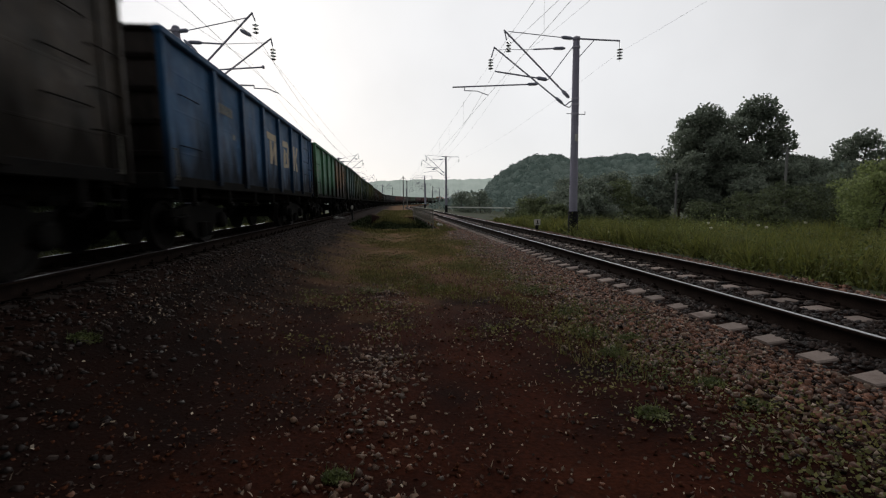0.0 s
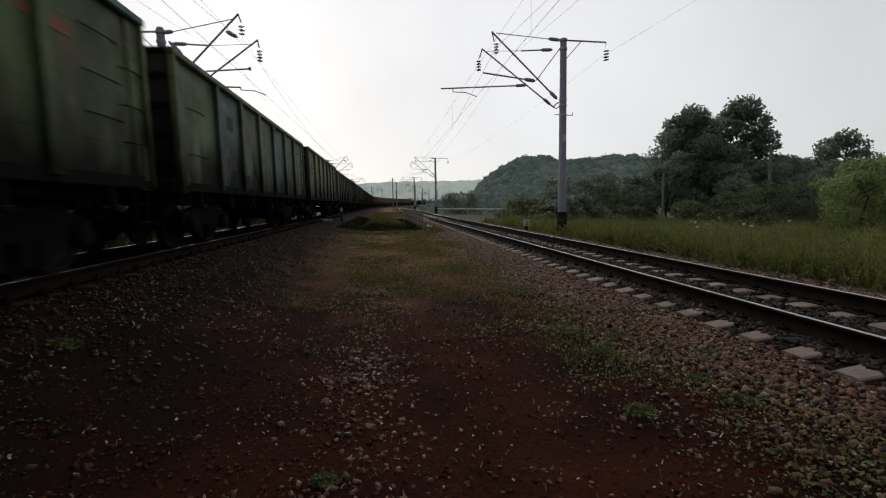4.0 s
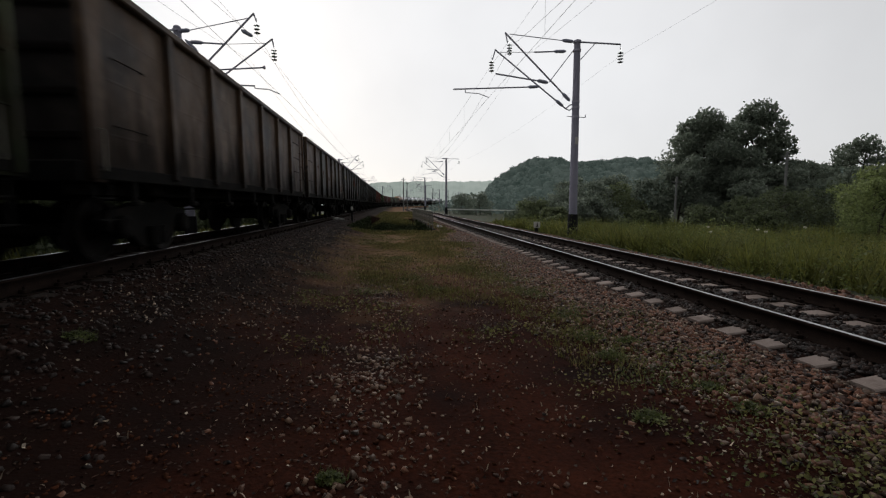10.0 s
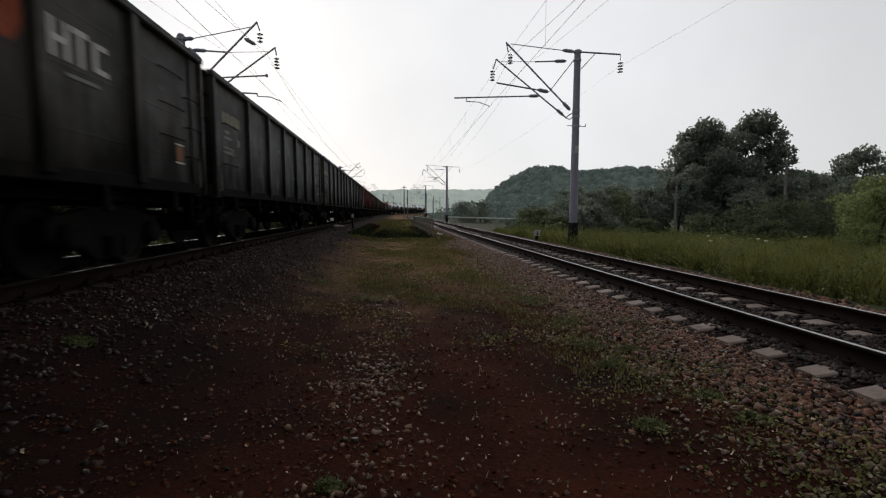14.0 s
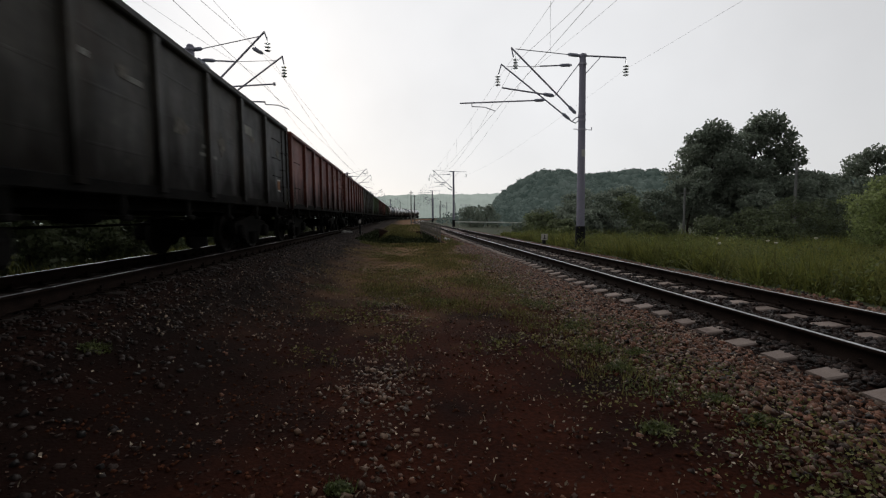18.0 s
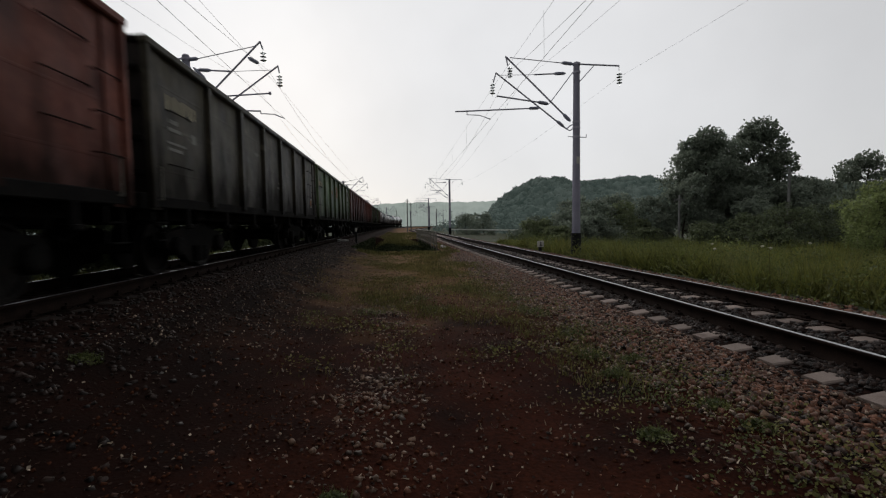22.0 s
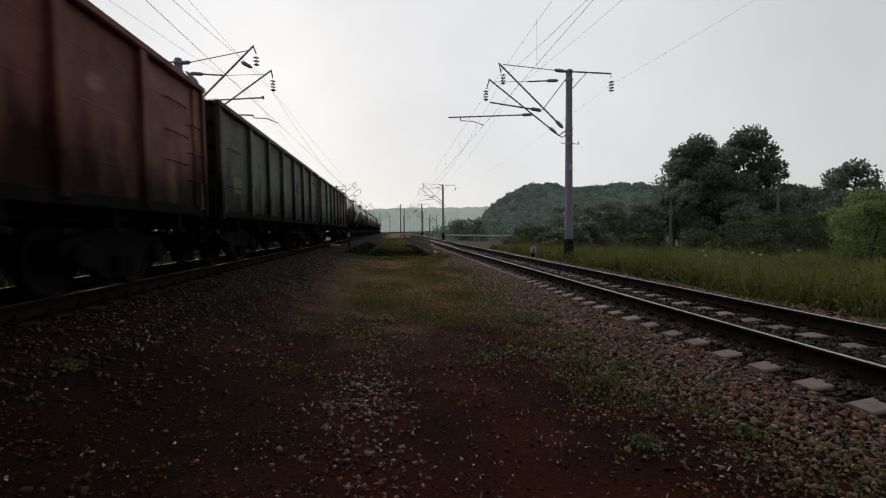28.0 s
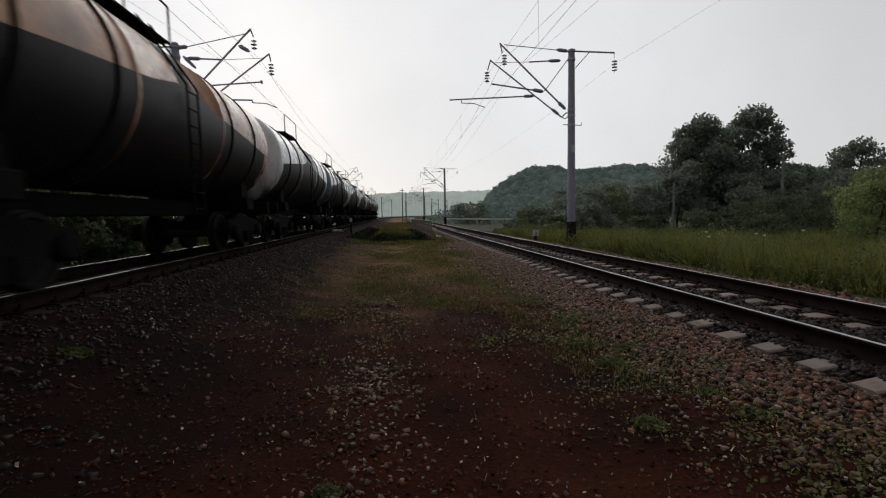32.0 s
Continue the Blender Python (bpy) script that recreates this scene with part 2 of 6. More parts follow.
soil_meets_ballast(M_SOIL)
M_MEADOW = shade("meadow_ground", (0.026, 0.033, 0.014), (0.050, 0.058, 0.028), 0.12, 4, 0.95, bump=0.6, spread=0.6)
M_STONE = shade("crushed_ballast_stone", (0.012, 0.0050, 0.0034), (0.175, 0.080, 0.048), 9, 60, 0.5, gloss=0.16, bump=0.4, spread=0.9, island=0.95)
# dark for oil by the rails and, beside the train, for painted-in shade
M_STONE_DARK = shade("oily_and_shaded_ballast_stone", (0.0075, 0.0040, 0.0029), (0.026, 0.0142, 0.0102), 6, 60, 0.55, gloss=0.2, bump=0.4, spread=0.6, island=0.8)
M_CLOD = shade("red_brown_soil_clod", (0.024, 0.0085, 0.0050), (0.088, 0.033, 0.0170), 12, 60, 0.95, gloss=0.05, bump=0.5, spread=0.9, island=0.45)
M_STONE_PALE = shade("pale_grey_brown_stone", (0.038, 0.021, 0.013), (0.150, 0.090, 0.058), 9, 60, 0.5, gloss=0.25, bump=0.4, spread=0.9, island=0.7)
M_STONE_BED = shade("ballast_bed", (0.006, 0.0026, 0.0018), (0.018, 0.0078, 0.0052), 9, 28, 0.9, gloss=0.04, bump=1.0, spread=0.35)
M_SLEEPER = shade("weathered_concrete_sleeper", (0.18, 0.140, 0.120), (0.27, 0.215, 0.188), 4, 50, 0.85, bump=0.4, spread=0.6, vary=0.25, stain=(0.09, 0.06, 0.05), stain_scale=3, stain_from=0.55, stain_to=0.75)
# shaded copy of the sleeper concrete, for the track under the train
M_SLEEPER_SHADED = shade("shaded_concrete_sleeper", (0.03, 0.024, 0.021), (0.055, 0.045, 0.04), 4, 50, 0.9, gloss=0.05, bump=0.4, spread=0.6, vary=0.25)
M_RUST = shade("rusty_rail_steel", (0.009, 0.006, 0.005), (0.022, 0.014, 0.011), 5, 60, 0.9, 0.0, gloss=0.04, bump=0.3)
M_RAILTOP = shade("worn_bright_rail_head", (0.30, 0.30, 0.31), (0.42, 0.42, 0.43), 2, 30, 0.34, 1.0, bump=0.05)
M_MAST = shade("grey_concrete_mast", (0.22, 0.215, 0.27), (0.32, 0.31, 0.375), 1.2, 25, 0.85, bump=0.3, spread=0.7)
M_MASTFOOT = shade("black_tarred_mast_foot", (0.006, 0.006, 0.007), (0.014, 0.014, 0.015), 3, 30, 0.8, bump=0.3)
M_STEEL = shade("painted_steel_bracket", (0.30, 0.29, 0.36), (0.42, 0.41, 0.48), 4, 40, 0.6, 0.1, bump=0.1)
M_GLASS = shade("greenish_glass_insulator", (0.78, 0.80, 0.80), (0.9, 0.92, 0.92), 5, 30, 0.1, bump=0.0, gloss=0.5)
pane = M_GLASS.node_tree.nodes["Principled BSDF"]
pane.inputs["Transmission Weight"].default_value, pane.inputs["IOR"].default_value = 0.9, 1.5
M_CERAMIC = shade("grey_ceramic_insulator", (0.24, 0.25, 0.32), (0.33, 0.34, 0.42), 5, 30, 0.35, bump=0.05)
M_WIRE = shade("dull_copper_wire", (0.2, 0.2, 0.21), (0.3, 0.3, 0.31), 2, 10, 0.6, 0.3, bump=0)
M_BLACK = shade("sooty_black_steel", (0.005, 0.005, 0.005), (0.013, 0.012, 0.011), 2, 25, 0.9, 0.0, gloss=0.04, bump=0.3, stain=(0.018, 0.013, 0.011), stain_scale=2, stain_from=0.6, stain_to=0.8)
M_WHEEL = shade("worn_wheel_steel", (0.007, 0.006, 0.0055), (0.016, 0.014, 0.013), 3, 30, 0.7, 0.2, gloss=0.1, bump=0.2)
M_WHITE = shade("dusty_white_paint", (0.42, 0.40, 0.37), (0.58, 0.56, 0.52), 4, 40, 0.8, bump=0.1)
M_CREAM = shade("dusty_cream_lettering_paint", (0.36, 0.30, 0.21), (0.50, 0.43, 0.32), 3, 30, 0.8, bump=0.1)
M_GREYMARK = shade("faded_grey_marking_paint", (0.14, 0.14, 0.13), (0.22, 0.22, 0.20), 5, 30, 0.8, bump=0.1)
M_NUMBER = shade("worn_cream_number_paint", (0.26, 0.235, 0.165), (0.46, 0.42, 0.31), 6, 20, 0.8, bump=0.1)
M_ORANGE = shade("faded_orange_marking_paint", (0.15, 0.070, 0.036), (0.25, 0.125, 0.066), 5, 30, 0.8, bump=0.1)
M_FLAME = shade("orange_red_emblem_paint", (0.20, 0.045, 0.02), (0.30, 0.075, 0.035), 5, 30, 0.8, bump=0.1)
M_DULLPATCH = shade("faded_beige_patch_paint", (0.12, 0.078, 0.044), (0.21, 0.135, 0.078), 4, 18, 0.85, bump=0.15, spread=0.5)
M_RUSTFLAKE = shade("rust_red_flaked_paint", (0.05, 0.026, 0.018), (0.10, 0.048, 0.032), 5, 24, 0.85, bump=0.2, spread=0.5)
M_FLAKE = shade("flaked_pale_paint", (0.05, 0.046, 0.038), (0.15, 0.14, 0.12), 5, 24, 0.8, bump=0.2, spread=0.5)
M_BARK = shade("dark_tree_bark", (0.03, 0.024, 0.018), (0.07, 0.058, 0.045), 3, 25, 0.95, bump=0.8)
M_LEAF = shade("dark_tree_leaves", (0.15, 0.18, 0.14), (0.21, 0.24, 0.185), 0.4, 5, 0.55, gloss=0.4, bump=0, island=0.35, see_through=0.6)
M_MEADOW_WEED = shade("bushy_meadow_weeds", (0.070, 0.088, 0.024), (0.145, 0.165, 0.052), 0.35, 5, 0.55, gloss=0.3, bump=0, spread=0.8, island=0.4, see_through=0.55)
M_BRAMBLE = shade("dark_bramble_leaves", (0.065, 0.082, 0.042), (0.13, 0.15, 0.082), 0.5, 5, 0.55, gloss=0.3, bump=0, island=0.35, see_through=0.5)
M_LEAF_PALE = shade("pale_grey_green_leaves", (0.12, 0.145, 0.075), (0.17, 0.195, 0.105), 0.4, 5, 0.55, gloss=0.4, bump=0, island=0.3, see_through=0.6)
M_LEAF_LIGHT = shade("yellowish_shrub_leaves", (0.16, 0.20, 0.075), (0.255, 0.295, 0.12), 0.5, 5, 0.5, gloss=0.4, bump=0, island=0.35, see_through=0.6)
M_GRASS = shade("tall_summer_grass", (0.10, 0.112, 0.024), (0.18, 0.178, 0.048), 0.25, 3, 0.55, gloss=0.4, bump=0, island=0.4, see_through=0.5)
M_GRASS_LOW = shade("low_trackside_grass", (0.085, 0.088, 0.026), (0.18, 0.162, 0.058), 0.6, 4, 0.6, bump=0, island=0.45, see_through=0.3)
# leaf colour lowered to stand for the shade in the hollow
M_PIT = shade("shaded_hollow_leaves", (0.020, 0.028, 0.013), (0.045, 0.055, 0.025), 0.5, 5, 0.8, gloss=0.04, bump=0, island=0.4)
M_WEED = shade("green_weed_leaves", (0.050, 0.066, 0.018), (0.12, 0.135, 0.044), 3, 12, 0.55, gloss=0.35, bump=0, island=0.4, see_through=0.4)
M_DRYGRASS = shade("dry_olive_grass", (0.14, 0.108, 0.045), (0.27, 0.205, 0.095), 0.5, 4, 0.6, gloss=0.3, bump=0, island=0.45, see_through=0.5)
M_STRAW = shade("dry_straw_and_litter", (0.12, 0.082, 0.052), (0.42, 0.34, 0.25), 2, 10, 0.6, gloss=0.4, bump=0, island=0.5)
M_DEADLEAF = shade("rotting_brown_leaves", (0.010, 0.0045, 0.003), (0.055, 0.026, 0.015), 14, 40, 0.7, gloss=0.25, bump=0, spread=0.9, island=0.8)
M_FLOWER = shade("cream_wild_flower", (0.45, 0.42, 0.33), (0.6, 0.58, 0.48), 3, 20, 0.8, bump=0)
M_GREYRAIL = shade("galvanised_guard_rail", (0.66, 0.67, 0.62), (0.8, 0.8, 0.75), 2, 20, 0.55, 0.3, bump=0.1)
M_FENCE = shade("grey_painted_fence_steel", (0.13, 0.125, 0.105), (0.21, 0.20, 0.17), 4, 30, 0.7, 0.1, bump=0.2)
M_CONCRETE = shade("pale_broken_concrete", (0.32, 0.31, 0.30), (0.46, 0.45, 0.43), 4, 30, 0.9, bump=0.5)
M_POLE = shade("grey_weathered_pole", (0.13, 0.13, 0.125), (0.20, 0.20, 0.19), 2, 20, 0.9, bump=0.4)


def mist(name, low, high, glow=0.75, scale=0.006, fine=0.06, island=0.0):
    """A distant wooded backdrop with haze painted in: pale colours and a glow for the air before it."""
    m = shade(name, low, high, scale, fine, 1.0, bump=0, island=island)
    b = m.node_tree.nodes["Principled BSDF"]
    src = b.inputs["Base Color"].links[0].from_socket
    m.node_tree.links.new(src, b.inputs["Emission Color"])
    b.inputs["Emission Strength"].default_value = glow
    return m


M_WOODS = mist("haze_painted_canopy", (0.034, 0.050, 0.044), (0.078, 0.098, 0.088), 0.55, 0.045, 0.22, 0.10)
M_FAR = mist("haze_painted_ridge", (0.215, 0.252, 0.228), (0.27, 0.305, 0.278))

# ---- mesh helpers ----


def part(name, data, material, parent=None, label=""):
    """Links a bmesh or a mesh as one mesh object under a thing or a part."""
    if isinstance(data, bmesh.types.BMesh):
        me = bpy.data.meshes.new(name)
        data.to_mesh(me)
        data.free()
        me.materials.append(material)
    else:
        me = data
    ob = new(name, me)
    ob.parent = parent
    if label:
        tagged(ob, label)
    return ob


def box(bm, cx, cy, cz, sx, sy, sz, rx=0, ry=0, rz=0, bevel=0.0):
    made = bmesh.ops.create_cube(bm, size=1.0, matrix=pose(cx, cy, cz, rx, ry, rz) @ Matrix.Diagonal((sx, sy, sz, 1)))
    if bevel:
        edges = {e for v in made["verts"] for e in v.link_edges}
        bmesh.ops.bevel(bm, geom=list(edges), offset=bevel, segments=1, affect="EDGES")
    return bm


def rod(bm, a, b, r, n=8, r2=None):
    a, b = Vector(a), Vector(b)
    turn = (b - a).to_track_quat("Z", "Y").to_matrix().to_4x4()
    bmesh.ops.create_cone(bm, cap_ends=True, segments=n, radius1=r, radius2=r if r2 is None else r2, depth=(b - a).length, matrix=Matrix.Translation((a + b) / 2) @ turn)
    return bm


def prism(bm, outline, x0, x1):
    """A plate with an outline in y and z, from x0 to x1."""
    a = [bm.verts.new((x0, y, z)) for y, z in outline]
    b = [bm.verts.new((x1, y, z)) for y, z in outline]
    bm.faces.new(a)
    bm.faces.new(b[::-1])
    for i in range(len(a)):
        j = (i + 1) % len(a)
        bm.faces.new((a[j], a[i], b[i], b[j]))
    bmesh.ops.recalc_face_normals(bm, faces=bm.faces)
    return bm


def lathe(bm, profile, axis="X", n=20, at=(0, 0, 0)):
    """Turns a profile of (along, radius) about an axis."""
    rings = []
    for along, r in profile:
        ring = []
        for i in range(n):
            a = 2 * math.pi * i / n
            c, s = r * math.cos(a), r * math.sin(a)
            v = {"X": (along, c, s), "Y": (c, along, s), "Z": (c, s, along)}[axis]
            ring.append(bm.verts.new(Vector(v) + Vector(at)))
        rings.append(ring)
    for p, q in zip(rings, rings[1:]):
        for i in range(n):
            bm.faces.new((p[i], p[(i + 1) % n], q[(i + 1) % n], q[i]))
    bm.faces.new(rings[0][::-1])
    bm.faces.new(rings[-1])
    bmesh.ops.recalc_face_normals(bm, faces=bm.faces)
    return bm


def raw_mesh(name, verts, faces, material, smooth=False):
    """A mesh from arrays; all faces have the same number of corners."""
    me = bpy.data.meshes.new(name)
    verts, faces = np.asarray(verts, np.float32), np.asarray(faces, np.int32)
    me.vertices.add(len(verts))
    me.vertices.foreach_set("co", verts.ravel())
    k = faces.shape[1]
    me.loops.add(faces.size)
    me.loops.foreach_set("vertex_index", faces.ravel())
    me.polygons.add(len(faces))
    me.polygons.foreach_set("loop_start", np.arange(0, faces.size, k, dtype=np.int32))
    if smooth:
        me.polygons.foreach_set("use_smooth", np.ones(len(faces), bool))
    me.update(calc_edges=True)
    me.validate()
    me.materials.append(material)
    return me


def scatter(name, verts, faces, pos, size, rng, material, tilt=0.4, turn=None):
    """One mesh of many copies of a small shape, turned and leaned by chance."""
    verts, faces, pos = np.asarray(verts, float), np.asarray(faces), np.asarray(pos, float)
    n = len(pos)
    size = np.asarray(size, float)
    if size.ndim == 1:
        size = np.repeat(size[:, None], 3, 1)
    a = rng.uniform(0, 2 * math.pi, n) if turn is None else turn
    b, c = rng.normal(0, tilt, n), rng.normal(0, tilt, n)
    p = verts[None] * size[:, None, :]
    x, y, z = p[..., 0], p[..., 1], p[..., 2]
    y, z = y * np.cos(b)[:, None] - z * np.sin(b)[:, None], y * np.sin(b)[:, None] + z * np.cos(b)[:, None]
    x, z = x * np.cos(c)[:, None] + z * np.sin(c)[:, None], -x * np.sin(c)[:, None] + z * np.cos(c)[:, None]
    x, y = x * np.cos(a)[:, None] - y * np.sin(a)[:, None], x * np.sin(a)[:, None] + y * np.cos(a)[:, None]
    out = np.stack([x, y, z], -1) + pos[:, None, :]
    f = faces[None] + (np.arange(n) * len(verts))[:, None, None]
    return raw_mesh(name, out.reshape(-1, 3), f.reshape(-1, faces.shape[1]), material)


# ---- plan: two tracks that run straight ahead, then bend to the right ----
BEND, RADIUS = 130.0, 440.0
U_R, U_L = 5.158, -5.114              # track axes
Z_R, Z_L = 0.269, 0.76                # rail tops
GAUGE = 0.795                         # half, to the middle of the rail head


def along(s, u=0.0, z=0.0):
    """The place u to the right of the line at s metres along it, and the heading there in degrees."""
    if s <= BEND:
        return Vector((u, s, z)), 0.0
    a = (s - BEND) / RADIUS
    return Vector((RADIUS - (RADIUS - u) * math.cos(a), BEND + (RADIUS - u) * math.sin(a), z)), -math.degrees(a)


def along_np(s, u, z):
    a = np.maximum(s - BEND, 0) / RADIUS
    return np.stack([RADIUS - (RADIUS - u) * np.cos(a), np.minimum(s, BEND) + (RADIUS - u) * np.sin(a), z], -1)


PROFILE_U = [-900, -60, -30, -11.5, -9.2, -7.3, -6.7, -3.45, -3.0, -1.9, -1.2, 1.6, 2.6, 3.4, 3.75, 4.15, 6.15, 6.55, 7.0, 8.0, 10.0, 16, 40, 900]
PROFILE_Z = [-0.6, -0.6, -0.4, -0.15, 0.0, 0.42, 0.545, 0.545, 0.42, 0.14, 0.02, 0.0, 0.0, 0.005, 0.005, 0.05, 0.05, 0.03, 0.03, -0.12, -0.3, -0.6, -1.2, -1.6]


def bumpy(u, s):
    return 0.035 * np.sin(u * 2.1 + 0.7 * np.sin(s * 0.9)) * np.sin(s * 1.3 + 1.1) + 0.02 * np.sin(u * 5.3 + s * 3.1) * np.sin(s * 4.7 - u)


def ground_z(u, s):
    u, s = np.asarray(u, float), np.asarray(s, float)
    z = np.interp(u, PROFILE_U, PROFILE_Z)
    off_bed = np.clip((np.minimum(np.abs(u - U_R), np.abs(u - U_L)) - 1.7) / 1.2, 0, 1)
    z = z + off_bed * bumpy(u, s)
    pit = np.clip((2.75 - np.abs(u + 0.25)) / 0.25, 0, 1) * np.clip((s - 26.5) / 0.5, 0, 1) * np.clip((50.0 - s) / 1.5, 0, 1)
    return z - 1.7 * pit


# ---- ground ----
def grid_sheet(name, us, ss, material):
    U, S = np.meshgrid(us, ss)
    V = along_np(S.ravel(), U.ravel(), ground_z(U.ravel(), S.ravel()))
    nu = len(us)
    i = (np.arange(len(ss) - 1)[:, None] * nu + np.arange(nu - 1)[None]).ravel()
    return raw_mesh(name, V, np.stack([i, i + 1, i + nu + 1, i + nu], -1), material, smooth=True)


us = np.unique(np.concatenate([[-900, -500, -250, -120, -60, -40, -30], np.arange(-22, -12, 2), np.arange(-12, 12, 0.25), np.arange(12, 30, 2), [40, 60, 120, 250, 400]]))
ss = np.unique(np.concatenate([[-300, -120, -60, -30], np.arange(-20, 0, 1.0), np.arange(0, 14, 0.25), np.arange(14, 50, 0.5), np.arange(50, 120, 3), np.arange(120, 460, 12), [500, 600, 800, 1000]]))
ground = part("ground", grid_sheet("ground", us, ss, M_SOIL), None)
ground.data.materials.append(M_MEADOW)
ground.data.materials.append(M_STONE_BED)
mid = np.empty(len(ground.data.polygons) * 3, np.float32)
ground.data.polygons.foreach_get("center", mid)
n_u = len(us) - 1
u_mid = np.tile((us[:-1] + us[1:]) / 2, len(ss) - 1)
s_mid = np.repeat((ss[:-1] + ss[1:]) / 2, n_u)
kind = np.where((u_mid > 8.0) | (u_mid < -9.0) | False, 1, 0)
# the hollow takes the dark bed colour in place of shade
kind = np.where(((u_mid > 2.7) & (u_mid < 8.0)) | ((u_mid > -9.0) & (u_mid < -2.9)) | ((np.abs(u_mid + 0.25) < 2.8) & (s_mid > 26.5) & (s_mid < 50)), 2, kind)
ground.data.polygons.foreach_set("material_index", kind.astype(np.int32))
tagged(ground, "brown trackside soil with ballast beds and green meadow", "ground", kind="structure")

# ---- rails ----
def rail(name, u, z_top, label):
    root = None
    stops = np.unique(np.concatenate([np.arange(-40, 105, 5.0), np.arange(105, 460, 7.0)]))

    def sweep(outline):
        rings = [[along(s, u + du, z_top + dz)[0] for du, dz in outline] for s in stops]
        k = len(outline)
        v = [p for r in rings for p in r]
        f = [(i * k + j, i * k + (j + 1) % k, (i + 1) * k + (j + 1) % k, (i + 1) * k + j) for i in range(len(stops) - 1) for j in range(k)]
        return v, f
    v, f = sweep([(-0.030, -0.001), (-0.037, -0.010), (-0.037, -0.035), (-0.010, -0.05), (-0.009, -0.155), (-0.075, -0.172), (-0.075, -0.18), (0.075, -0.18), (0.075, -0.172), (0.009, -0.155), (0.010, -0.05), (0.037, -0.035), (0.037, -0.010), (0.030, -0.001)])
    root = part(name, raw_mesh(name, v, f, M_RUST), None)
    v, f = sweep([(-0.026, -0.002), (-0.024, 0.0), (0.024, 0.0), (0.026, -0.002)])
    part("rail_head", raw_mesh("rail_head", v, f, M_RAILTOP), None, root, "bright worn running surface")
    return tagged(root, label, "rail", "running rails", "structure")


for u0, z0, where in ((U_R, Z_R, "the empty track"), (U_L, Z_L, "the track under the train")):
    for side in (-1, 1):
        rail("rail", u0 + side * GAUGE, z0, "rusty steel rail with bright worn top on " + where)

# ---- the train ----
HALF_L, PITCH = 6.375, 13.92
N_PANEL = 7
END_W, MID_W = 2.125, 1.70             # widths of the end and the middle panels
PANEL_Y = [-5.3125, -3.4, -1.7, 0.0, 1.7, 3.4, 5.3125]
POST_Y = [-4.25, -2.55, -0.85, 0.85, 2.55, 4.25]
mesh_store = {}


def stored(key, build, material):
    """The mesh of a repeated piece, built once."""
    if key not in mesh_store:
        bm = bmesh.new()
        build(bm)
        me = bpy.data.meshes.new(key if isinstance(key, str) else key[0])
        bm.to_mesh(me)
        bm.free()
        me.materials.append(material)
        mesh_store[key] = me
    return mesh_store[key]


def put(name, key, build, material, parent, m=None, label=""):
    ob = part(name, stored(key, build, material), None, parent, label)
    if m is not None:
        ob.matrix_basis = m
    return ob


def b_panel(bm, width=MID_W):
    """One pressed sheet with three very faint seams."""
    w = width / 2 - 0.005
    edge = [(-0.01, 1.30), (0.01, 1.30)]
    for z in (1.72, 2.42, 3.05):
        edge += [(0.01, z - 0.02), (0.0118, z - 0.012), (0.0118, z + 0.012), (0.01, z + 0.02)]
    edge += [(0.01, 3.52), (-0.01, 3.52)]
    a = [bm.verts.new((x, -w, z)) for x, z in edge]
    b = [bm.verts.new((x, w, z)) for x, z in edge]
    bm.faces.new(a)
    bm.faces.new(b[::-1])
    for i in range(len(a)):
        j = (i + 1) % len(a)
        bm.faces.new((a[j], a[i], b[i], b[j]))
    bmesh.ops.recalc_face_normals(bm, faces=bm.faces)


def b_end_panel(bm):
    b_panel(bm, END_W)


def b_post(bm):
    prism(bm, [(-0.085, 1.22), (0.085, 1.22), (0.07, 3.5), (-0.07, 3.5)], 0, 0.10)
    box(bm, 0.04, 0, 1.26, 0.085, 0.20, 0.10, bevel=0.012)


def b_corner(bm, turned=0):
    prism(bm, [(-0.2, 1.1), (0.12, 1.1), (0.2, 1.34), (0.2, 3.5), (-0.2, 3.5)], 0.0, 0.03)
    box(bm, 0.045, -0.15, 2.32, 0.09, 0.09, 2.4, bevel=0.012)
    if turned:
        bmesh.ops.scale(bm, vec=(1, -1, 1), verts=bm.verts)
        bmesh.ops.reverse_faces(bm, faces=bm.faces)


def b_toprail(bm):
    box(bm, 0.02, 0, 3.565, 0.15, 2 * HALF_L + 0.06, 0.12, bevel=0.02)


def b_sill(bm):
    box(bm, 0.02, 0, 1.22, 0.13, 2 * HALF_L, 0.18, bevel=0.015)


def b_hatch(bm):
    w = 2 * HALF_L / N_PANEL
    prism(bm, [(-w / 2 + 0.06, 0.0), (w / 2 - 0.06, 0.0), (w / 2 - 0.06, 0.03), (-w / 2 + 0.06, 0.03)], -0.62, 0.62)
    for y in (-0.5, 0.0, 0.5):
        box(bm, 0, y, -0.03, 1.2, 0.08, 0.06)


def b_latch(bm):
    box(bm, 0, 0, 0, 0.07, 0.09, 0.34, bevel=0.015)
    box(bm, 0.03, 0, -0.2, 0.1, 0.16, 0.08, bevel=0.015)


